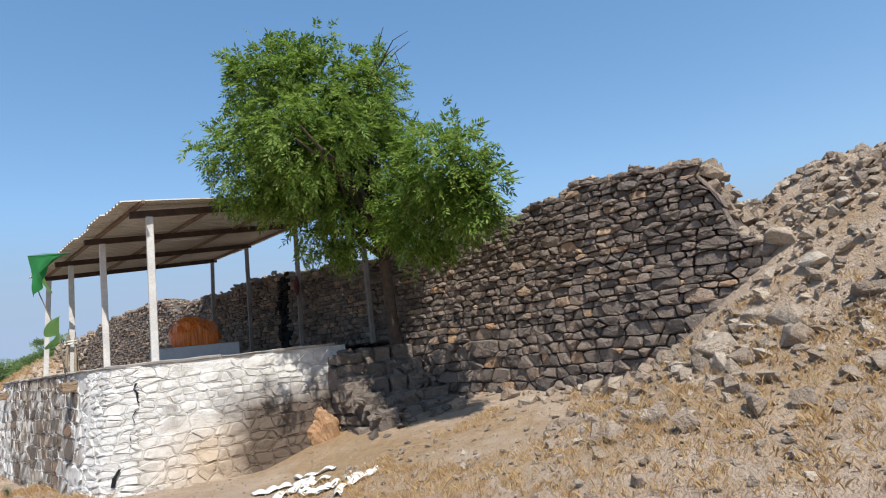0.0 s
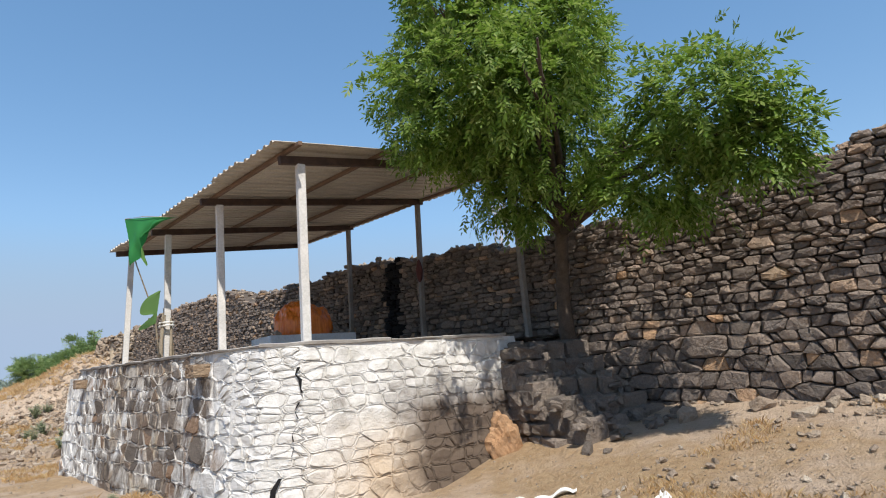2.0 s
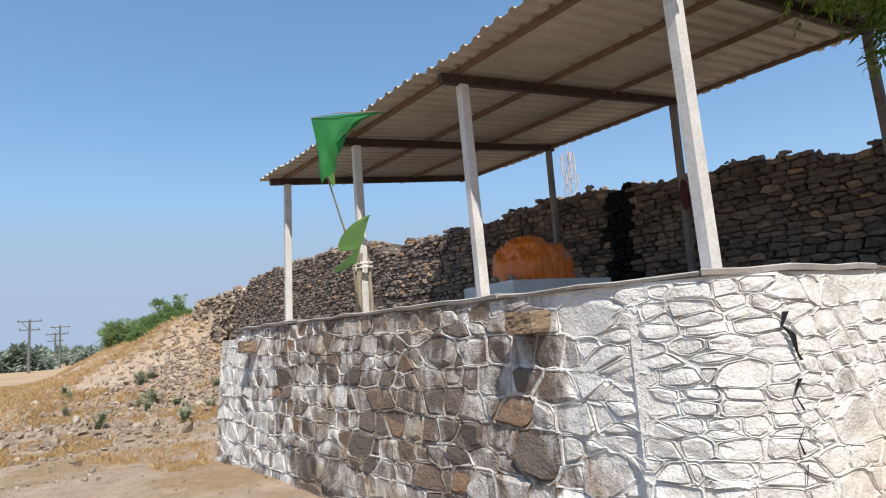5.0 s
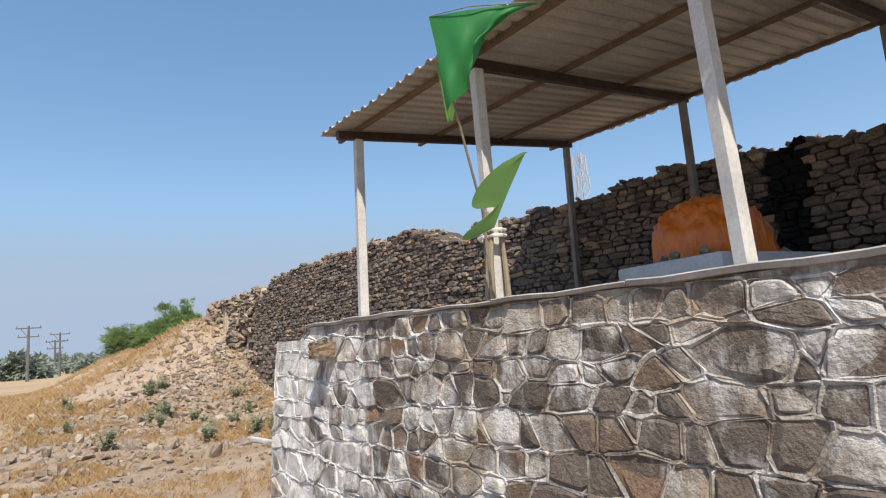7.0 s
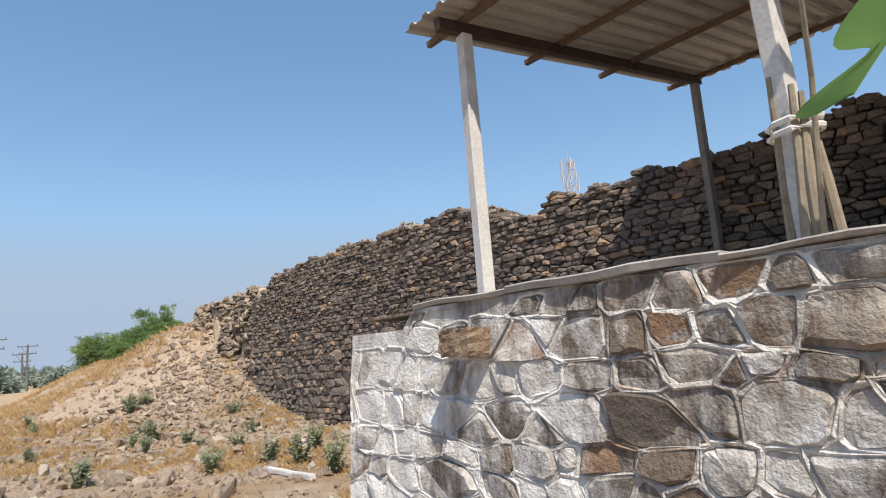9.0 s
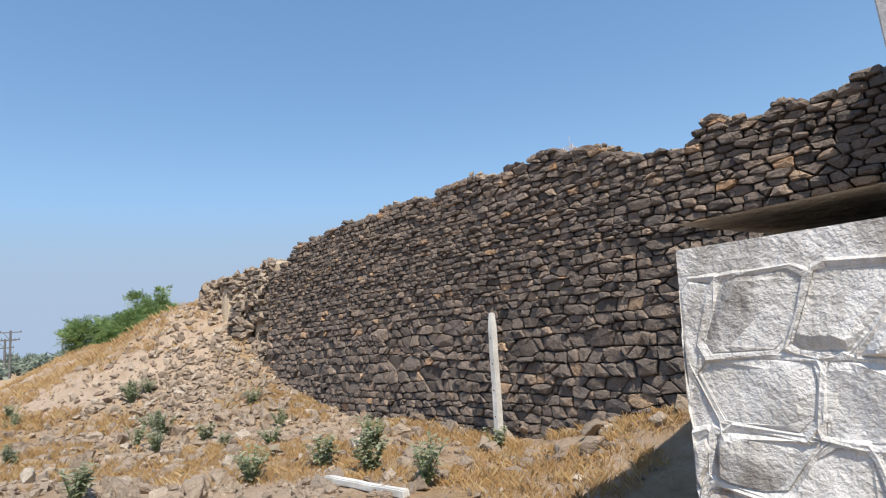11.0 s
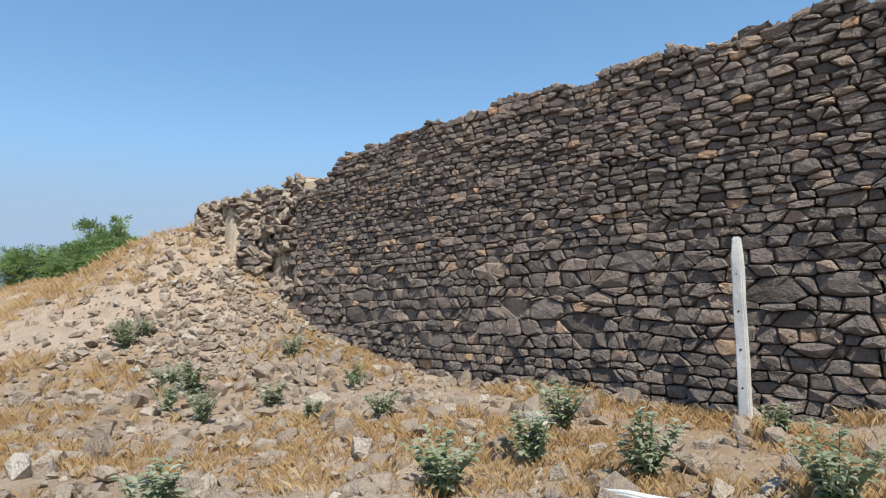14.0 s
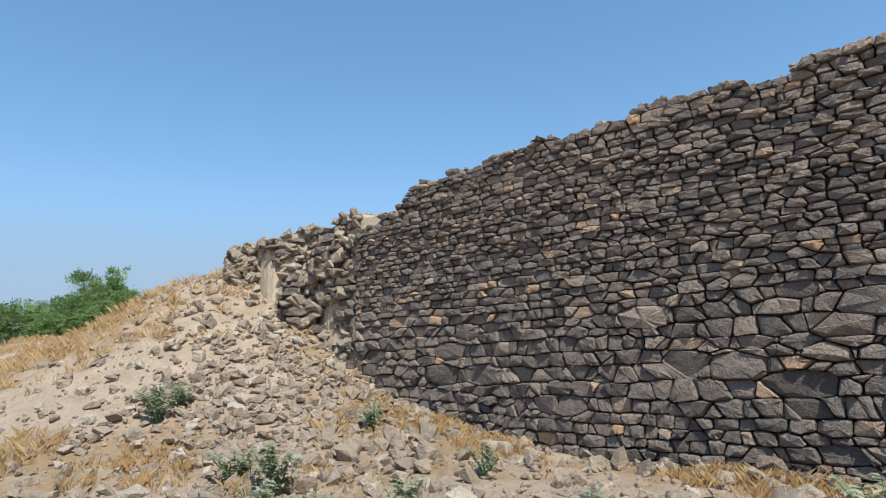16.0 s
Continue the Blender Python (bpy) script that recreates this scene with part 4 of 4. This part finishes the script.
def leaf_sprays(rs, blobs, length, leaflets, size, droop, hollow=0.45):
    """Feathered leaves filling lumpy masses: each has paired leaflets along a drooping stalk."""
    P, D = [], []
    for c, rad, cnt in blobs:
        sub = rs.normal(0, 1, (max(6, cnt // 22), 3))
        sub /= np.linalg.norm(sub, axis=1)[:, None]
        sub *= rs.uniform(hollow, 1.0, (len(sub), 1)) ** 0.6
        pick = rs.integers(0, len(sub), cnt)
        q = sub[pick] * np.array(rad) + rs.normal(0, 0.15, (cnt, 3)) * min(1.0, max(rad))
        P.append(q + np.array(c))
        out = q / np.array(rad)
        D.append(out + rs.normal(0, 0.55, (cnt, 3)) + np.array([0, 0, -droop]))
    P, D = np.concatenate(P), np.concatenate(D)
    D /= np.linalg.norm(D, axis=1)[:, None]
    S = np.cross(D, np.array([0, 0, 1.0]) + rs.normal(0, 0.35, D.shape))
    S /= np.linalg.norm(S, axis=1)[:, None] + 1e-9
    N = np.cross(S, D)
    L = length * rs.uniform(0.6, 1.15, (len(P), 1))
    quads = []
    for i in range(leaflets):
        f = 0.2 + 0.8 * (i // 2 * 2 + 1) / leaflets
        side = 1 if i % 2 else -1
        base = P + D * L * f + np.array([0, 0, -1]) * (L * f * f * 0.35)
        d = D * 0.55 + S * side * 0.8 + np.array([0, 0, -0.25]) + rs.normal(0, 0.18, D.shape)
        if i == leaflets - 1:
            d = D + np.array([0, 0, -0.3])
        d /= np.linalg.norm(d, axis=1)[:, None]
        w = np.cross(d, N)
        w /= np.linalg.norm(w, axis=1)[:, None] + 1e-9
        l = size * rs.uniform(0.7, 1.2, (len(P), 1))
        quads.append(np.stack([base, base + d * l * 0.4 + w * l * 0.17, base + d * l, base + d * l * 0.45 - w * l * 0.17], 1))
    Q = np.concatenate(quads)
    v = Q.reshape(-1, 3)
    f = np.arange(len(v)).reshape(-1, 4)
    s = Soup()
    s.v, s.f = v.tolist(), f.tolist()
    return s


rs = np.random.default_rng(4)
tree_part("crown", leaf_sprays(rs, BLOBS, 0.24, 11, 0.09, 0.3), M_LEAF, kind="stuff")

# ---------------- shrubs and weeds ----------------
shrub = empty("shrub", -0.6, 50, 2.2, "feathery green thorn shrub on the grassy mound", "shrub")
bush_z = float(land(-0.6, 50.0)) + 0.3
BUSH = [((-2.7, 50, bush_z + 0.35), (1.1, 1.0, 0.8), 420), ((-1.2, 49.6, bush_z + 0.6), (1.3, 1.2, 1.0), 560), ((0.2, 50, bush_z + 1.0), (1.1, 1.0, 1.1), 520), ((0.55, 50, bush_z + 2.2), (0.4, 0.5, 0.8), 70), ((-0.7, 50, bush_z + 1.8), (0.5, 0.5, 0.6), 60)]
s = leaf_sprays(rs, [(c, rad, int(k * 2.4)) for c, rad, k in BUSH], 0.6, 11, 0.16, -0.6, 0.2)
ob = link_mesh("crown", s.v, s.f, M_BUSH, shrub)
ob.matrix_parent_inverse = Matrix.Translation(shrub.location).inverted()
tagged(ob, kind="stuff")
for c, rad, _ in BUSH:
    t = tube([(c[0] * 0.5 - 0.3, 50, bush_z - 0.6), (c[0] * 0.8, 50, bush_z + 0.6), (c[0], 50, c[2] + rad[2])], [0.07, 0.05, 0.015], 6)
    ob = link_mesh("stem", t.v, t.f, M_BARK, shrub)
    ob.matrix_parent_inverse = Matrix.Translation(shrub.location).inverted()


def weed(seed, label):
    r = random.Random(seed)
    top = empty("weed_plant", 0, 0, 0, label, "plant", "weeds among the rubble")
    leaves = Soup()
    for k in range(15):
        a, lean = r.uniform(0, 6.28), r.uniform(0.1, 0.75)
        h = r.uniform(0.55, 1.0)
        d = Vector((math.cos(a) * lean, math.sin(a) * lean, 1)).normalized()
        stem = Soup()
        tube([(0, 0, -0.03), d * h * 0.5, d * h + Vector((0, 0, -0.05))], [0.014, 0.01, 0.005], 5, stem)
        link_mesh("stem", stem.v, stem.f, M_BUSH, top)
        for i in range(20):
            p = d * h * (0.18 + 0.82 * i / 19)
            b = r.uniform(0, 6.28)
            q = Vector((math.cos(b), math.sin(b), r.uniform(-0.1, 0.7))).normalized()
            w = q.cross(Vector((0, 0, 1))).normalized()
            l, wd = r.uniform(0.08, 0.17), r.uniform(0.025, 0.05)
            sag = Vector((0, 0, -0.25 * l))
            nrm = w.cross(q) * 0.015
            leaves.add([tuple(p), tuple(p + q * l * 0.35 + w * wd + nrm), tuple(p + q * l * 0.75 + w * wd * 0.8 + sag * 0.4 + nrm), tuple(p + q * l + sag),
                        tuple(p + q * l * 0.75 - w * wd * 0.8 + sag * 0.4 + nrm), tuple(p + q * l * 0.35 - w * wd + nrm), tuple(p + q * l * 0.6 + sag * 0.2)],
                       [(0, 1, 6), (1, 2, 6), (2, 3, 6), (3, 4, 6), (4, 5, 6), (5, 0, 6)])
    tagged(link_mesh("leaves", leaves.v, leaves.f, M_WEED, top), kind="stuff")
    return top


WEEDS = [weed(i, "dusty grey-green broad-leaved weed growing among stones") for i in (1, 2, 3)]
spots = [(-1.11, 22.68, 0.5), (-0.18, 22.74, 0.48), (0.11, 21.91, 0.5), (0.23, 20.76, 0.46), (-2.91, 23.08, 0.5), (-1.61, 27.38, 0.5), (0.34, 29.03, 0.4), (-2.11, 26.65, 0.36), (-3.81, 26.87, 0.4), (-0.32, 24.9, 0.34), (1.88, 21.88, 0.36), (-1.97, 30.66, 0.42), (-1.78, 28.09, 0.42), (-1.1, 26.13, 0.4), (-1.96, 30.65, 0.5), (-1.84, 26.07, 0.36), (-0.91, 25.35, 0.3), (0.3, 26.67, 0.36), (0.78, 23.33, 0.5), (-0.57, 11.27, 0.16), (-4.14, 30.68, 0.4), (-1.58, 30.86, 0.4), (-4.26, 32.04, 0.4)]
for i, (x, y, k) in enumerate(spots):
    m = Matrix.Translation((x, y, float(land(x, y)))) @ Matrix.Rotation(i * 1.9, 4, "Z") @ Matrix.Diagonal((k * 1.2, k * 1.2, k * (0.95 + 0.08 * (i % 4)), 1))
    if i < 3:
        WEEDS[i].matrix_basis = m
    else:
        ob = copy_thing(WEEDS[i % 3], Matrix.Identity(4))
        ob.matrix_basis = m


# dry grass
def tufts(rs, count, where, height, blades=14):
    xy = np.array([where() for _ in range(count)])
    z = land(xy[:, 0], xy[:, 1])
    base = np.repeat(np.column_stack([xy, z - 0.01]), blades, 0)
    m = len(base)
    base[:, :2] += rs.normal(0, 0.05, (m, 2))
    a = rs.uniform(0, 6.28, m)
    h = height * rs.uniform(0.35, 1.1, m) * np.repeat(rs.uniform(0.5, 1.2, count), blades)
    lean = rs.uniform(0.15, 1.1, m) * h
    tip = base + np.column_stack([np.cos(a) * lean, np.sin(a) * lean, h])
    mid = (base + tip) / 2 + np.column_stack([-np.cos(a) * lean * 0.15, -np.sin(a) * lean * 0.15, h * 0.12])
    w = np.column_stack([-np.sin(a), np.cos(a), np.zeros(m)]) * rs.uniform(0.0011, 0.003, (m, 1)) * (1 + height)
    return np.stack([base - w, base + w, mid + w * 0.7, tip, mid - w * 0.7], 1)


r2 = random.Random(8)


def clumpy(fn, scale, cut):
    def pick():
        while True:
            x, y = outside(fn)(r2)
            if wave(x, y, scale) + 0.5 * wave(y, x, scale * 2.7) > cut:
                return x, y
    return pick


sets = [tufts(rs, 900, clumpy(lambda q: (lambda y: (float(wall_x(y)) - 0.12 - abs(q.gauss(0, 0.45)), y))(q.uniform(19.5, 30)), 1.5, -0.1), 0.12),
        tufts(rs, 2300, clumpy(box(-5, 2.2, 19, 30), 1.2, 0.28), 0.12),
        tufts(rs, 2400, clumpy(box(1.6, 6.2, 0.3, 6.8), 0.9, -0.4), 0.075),
        tufts(rs, 900, clumpy(box(-3, 0.6, 8, 19), 1.0, 0.1), 0.09),
        tufts(rs, 4200, clumpy(box(-14, 4, 33, 56), 0.5, -0.5), 0.19),
        tufts(rs, 500, clumpy(around(-3.5, 32, 1.5, 2.5), 0.8, -0.2), 0.2)]
Q = np.concatenate(sets)
f = np.arange(len(Q) * 5).reshape(-1, 5)
tagged(link_mesh("dry_grass", Q.reshape(-1, 3).tolist(), f.tolist(), M_STRAW), "tufts of straw-coloured dry grass", "grass", kind="stuff")

# ---------------- boulders, posts and litter ----------------
def boulder(seed, x, y, size, label, flat=0.6, mat=None, z=None):
    r = random.Random(seed)
    v, f = hull_rock(seed, flat, 18)
    bm = bmesh.new()
    vs = [bm.verts.new(tuple(p)) for p in v]
    for q in f:
        bm.faces.new([vs[i] for i in q])
    bmesh.ops.bevel(bm, geom=bm.edges[:], offset=0.02, segments=1, affect="EDGES")
    rot = Matrix(spin(r, 0.25).tolist()).to_4x4()
    bmesh.ops.transform(bm, matrix=rot @ Matrix.Diagonal((size, size, size, 1)), verts=bm.verts)
    low = min(p.co.z for p in bm.verts)
    hi = max(p.co.z for p in bm.verts)
    ob = part("boulder", bm, mat or M_ROCK, None)
    ob.location = (x, y, (float(land(x, y)) if z is None else z) - low - 0.2 * (hi - low))
    return tagged(ob, label, "rock", "boulders")


for i, (x, y, size, fl) in enumerate([(5.15, 3.35, 0.75, 0.6), (5.35, 3.62, 0.5, 0.6), (5.35, 2.75, 0.6, 0.5), (5.75, 2.95, 0.7, 0.6), (6.0, 2.35, 0.6, 0.5), (6.6, 3.35, 0.75, 0.55), (4.25, 2.55, 0.36, 0.8), (5.9, 3.4, 0.5, 0.6),
                                     (5.0, 3.05, 0.45, 0.6), (6.3, 2.9, 0.55, 0.5), (3.35, 2.95, 0.25, 0.7), (4.1, 4.15, 0.2, 0.8), (4.35, 4.3, 0.16, 0.8)]):
    boulder(300 + i, x, y, size * 0.58, "large pale boulder fallen from the broken wall", fl)
for i, (x, y, size) in enumerate([(2.54, 20.65, 0.45), (1.98, 20.64, 0.34), (2.13, 20.26, 0.42), (1.9, 21.08, 0.3)]):
    boulder(340 + i, x, y, size, "flat grey block lying near the foot of the wall", 0.42)
boulder(360, 5.0, 7.55, 0.26, "pale stone leaning at the wall's foot", 0.8)
rr = random.Random(41)
for i in range(70):
    while True:
        x, y = outside(box(-4.6, 1.6, 21.5, 31.5))(rr)
        if math.hypot(x + 3.4, (y - 19) * 0.3) > 1.3:
            break
    boulder(400 + i, x, y, 0.16 + 0.2 * rr.random() ** 1.6, "weathered stone lying in dry grass", rr.uniform(0.45, 0.75))


def marker(name, w, h, label):
    """A squared boundary stone with a tapered, rounded head and drill marks."""
    bm = bmesh.new()
    bmesh.ops.create_cube(bm, size=1)
    bmesh.ops.subdivide_edges(bm, edges=[e for e in bm.edges if abs(e.verts[0].co.z - e.verts[1].co.z) > 0.5], cuts=8)
    r = random.Random(5)
    for v in bm.verts:
        z = v.co.z + 0.5
        k = 1 - 0.12 * z if z < 0.98 else 0.6
        v.co = Vector((v.co.x * w * k + r.uniform(-0.004, 0.004), v.co.y * w * k + r.uniform(-0.004, 0.004), z * h))
    bmesh.ops.bevel(bm, geom=[e for e in bm.edges if e.is_manifold and e.calc_face_angle(0) > 0.4], offset=0.012, segments=2, affect="EDGES")
    top = empty(name, 0, 0, 0, label, "post", "boundary posts")
    part("shaft", bm, M_MARKER, top)
    for i in range(4):
        bm = bmesh.new()
        bmesh.ops.create_cone(bm, segments=10, radius1=0.011, radius2=0.011, depth=0.012, cap_ends=True)
        bmesh.ops.transform(bm, matrix=Matrix.Translation((-w * (0.47 - 0.02 * i), 0, h * (0.2 + 0.2 * i))) @ Matrix.Rotation(radians(90), 4, "Y"), verts=bm.verts)
        part("drill_hole", bm, M_STEEL, top, "small dark drill hole")
    return top


mk = marker("boundary_post", 0.11, 1.85, "upright pale concrete boundary post before the wall")
mk.matrix_basis = pose(2.26, 22.32, -0.2, 0, 1.5, 10)
mk2 = marker("fallen_post", 0.085, 1.4, "fallen pale concrete boundary post lying on the ground")
a, b = Vector((-0.53, 21.93, 0.0)), Vector((-0.15, 20.46, 0.0))
a.z, b.z = float(land(a.x, a.y)) + 0.09, float(land(b.x, b.y)) + 0.05
mk2.matrix_basis = Matrix.Translation(b) @ (a - b).to_track_quat("Z", "Y").to_matrix().to_4x4()

# white torn sacking on the ground
for i in range(10):
    rr = random.Random(60 + i)
    cx, cy = 2.1 + rr.uniform(-0.1, 0.8), 6.9 + rr.uniform(-0.8, 0.6)
    ang, ln, wd = rr.uniform(0, 3.1), rr.uniform(0.3, 0.6), rr.uniform(0.1, 0.24)
    p1, p2 = rr.uniform(0, 6), rr.uniform(0, 6)

    def rag(u, v):
        x, y = (u - 0.5) * ln, (v - 0.5) * wd * (1 - 0.5 * abs(u - 0.5))
        y += 0.05 * math.sin(u * 7 + p1)
        px, py = cx + x * math.cos(ang) - y * math.sin(ang), cy + x * math.sin(ang) + y * math.cos(ang)
        return Vector((px, py, float(land(px, py)) + 0.015 + 0.045 * abs(math.sin(u * 9 + p2) * math.sin(v * 4 + p1))))
    ob = link_mesh("sacking", *cloth(rag, 16, 6), M_RAG, smooth=True)
    sol = ob.modifiers.new("thick", "SOLIDIFY")
    sol.thickness = 0.006
    tagged(ob, "torn white plastic sacking crumpled on the ground", "litter", "torn sacking")

# ---------------- the distance ----------------
def utility_pole(x, y, h):
    z = float(land(x, y))
    top = empty("utility_pole", x, y, z, "distant concrete utility pole with crossarms", "pole", "utility poles")
    t = tube([(0, 0, -0.3), (0, 0, h)], [0.2, 0.12], 8)
    link_mesh("mast", t.v, t.f, M_CONCRETE, top)
    for zz, w in ((h - 0.25, 1.3), (h - 1.3, 1.1)):
        part("crossarm", beam((-w, 0, zz), (w, 0, zz), 0.12, 0.14, 0), M_CONCRETE, top)
        for xx in (-w * 0.9, 0, w * 0.9):
            t = tube([(xx, 0, zz), (xx, 0, zz + 0.3)], [0.06, 0.04], 6)
            link_mesh("insulator", t.v, t.f, M_CONCRETE, top)
    part("brace", beam((-0.8, 0, h - 0.3), (0, 0, h - 1.4), 0.07, 0.07, 0), M_CONCRETE, top)


for x, y, h in ((-13.7, 97, 6.6), (-12.4, 118, 6.6), (-13.3, 121, 5.6), (-7.6, 158, 7.6)):
    utility_pole(x, y, h)

tower = empty("cell_tower", 61.2, 81.5, 0, "distant lattice mobile phone tower with antennas", "tower")
lat = []
H = 29.0
for sx, sy in ((1, 1), (1, -1), (-1, 1), (-1, -1)):
    part("leg", beam((sx * 1.6, sy * 1.6, 0), (sx * 0.45, sy * 0.45, H), 0.1, 0.1, 0, up=(1, 0.3, 0)), M_TOWER, tower)
for i in range(14):
    z0, z1 = H * i / 14, H * (i + 1) / 14
    w0, w1 = 1.6 - 1.15 * i / 14, 1.6 - 1.15 * (i + 1) / 14
    for k in range(4):
        c = [(1, 1), (-1, 1), (-1, -1), (1, -1)]
        p, q = c[k], c[(k + 1) % 4]
        part("brace", beam((p[0] * w0, p[1] * w0, z0), (q[0] * w1, q[1] * w1, z1), 0.06, 0.06, 0, up=(0.1, 0.2, 1)), M_TOWER, tower)
        part("strut", beam((p[0] * w1, p[1] * w1, z1), (q[0] * w1, q[1] * w1, z1), 0.05, 0.05, 0), M_TOWER, tower)
for k in range(9):
    a = k * 0.7
    zz = H - 0.8 - 1.9 * (k % 3)
    x, y = 1.2 * math.cos(a), 1.2 * math.sin(a)
    part("antenna", beam((x, y, zz - 0.9), (x, y, zz + 0.9), 0.3, 0.16, 0.02, up=(1, 0, 0)), M_TOWER, tower)
    part("antenna_arm", beam((0, 0, zz), (x, y, zz), 0.06, 0.06, 0), M_TOWER, tower)
part("lightning_rod", beam((0, 0, H - 0.3), (0, 0, H + 1.8), 0.06, 0.06, 0, up=(1, 0, 0)), M_TOWER, tower)

far = []
rr = random.Random(12)
for i in range(60):
    d = rr.uniform(110, 420)
    ang = rr.uniform(-0.42, 0.12)
    x, y, h = d * math.sin(ang), d * math.cos(ang), rr.uniform(1.6, 3.4) * (0.6 + d / 300)
    for k in range(3):
        far.append(((x + rr.uniform(-3, 3), y + rr.uniform(-3, 3), h * 0.55), (h * 0.9, h * 0.9, h * 0.5), 60))
far += [((-18 + 1.7 * q, 112, 1.7), (1.6, 1.6, 1.3), 160) for q in range(3)]
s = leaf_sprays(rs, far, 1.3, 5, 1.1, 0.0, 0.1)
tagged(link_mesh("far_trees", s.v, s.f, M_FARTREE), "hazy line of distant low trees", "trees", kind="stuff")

# ---------------- stones picked out of the walls ----------------
for v, f in singles:
    link_mesh("stone", v, f, M_BASALT, fort)
beads = Soup()
for poly in plinth_stones:
    s_mid = poly[0][0]
    v, f = stone_shape(rng, poly, plinth_out, (0.004, 0.016) if s_mid < acc[5] else (0.002, 0.024), 0.03)
    link_mesh("stone", v, f, M_WASH, plinth)
    wide = 0.5 if s_mid < acc[5] else 1.0
    m = len(poly)
    cx, cz = sum(p[0] for p in poly) / m, sum(p[1] for p in poly) / m
    ring = []
    fat = [rng.uniform(0.45, 1.5) for _ in poly]
    for grow, lift in ((0.002, -0.012), (0.006, 0.004), (0.022 * wide, 0.011), (0.038 * wide, -0.006)):
        for p, thick in zip(poly, fat):
            d = math.hypot(p[0] - cx, p[1] - cz) or 1
            g = grow * thick
            ring.append(plinth_out(p[0] + (p[0] - cx) / d * g, min(p[1] + (p[1] - cz) / d * g, DECK - 0.01), lift * min(thick, 1.15) + rng.uniform(-0.004, 0.004)))
    beads.add(ring, [(r0 * m + i, r0 * m + (i + 1) % m, (r0 + 1) * m + (i + 1) % m, (r0 + 1) * m + i) for r0 in range(3) for i in range(m)])
tagged(link_mesh("pointing", beads.v, beads.f, M_JOINT, plinth, "raised whitewashed mortar ribbons between the stones"), kind="stuff")
# settlement crack beside the corner
cr = random.Random(6)
cv, cf = [], []
zz, sc = 1.5, acc[3] + 0.02
while zz > 0.2:
    w = cr.choice((0.002, 0.003, 0.006, 0.012, 0.018))
    cv += [plinth_out(sc - w, zz, 0.034), plinth_out(sc + w, zz, 0.034)]
    sc += cr.uniform(-0.045, 0.05)
    zz -= cr.uniform(0.04, 0.11)
for i in range(len(cv) // 2 - 1):
    if cr.random() < 0.3:
        continue
    cf.append((2 * i, 2 * i + 1, 2 * i + 3, 2 * i + 2))
link_mesh("crack", cv, cf, M_SOOT, plinth, "dark zigzag settlement crack")
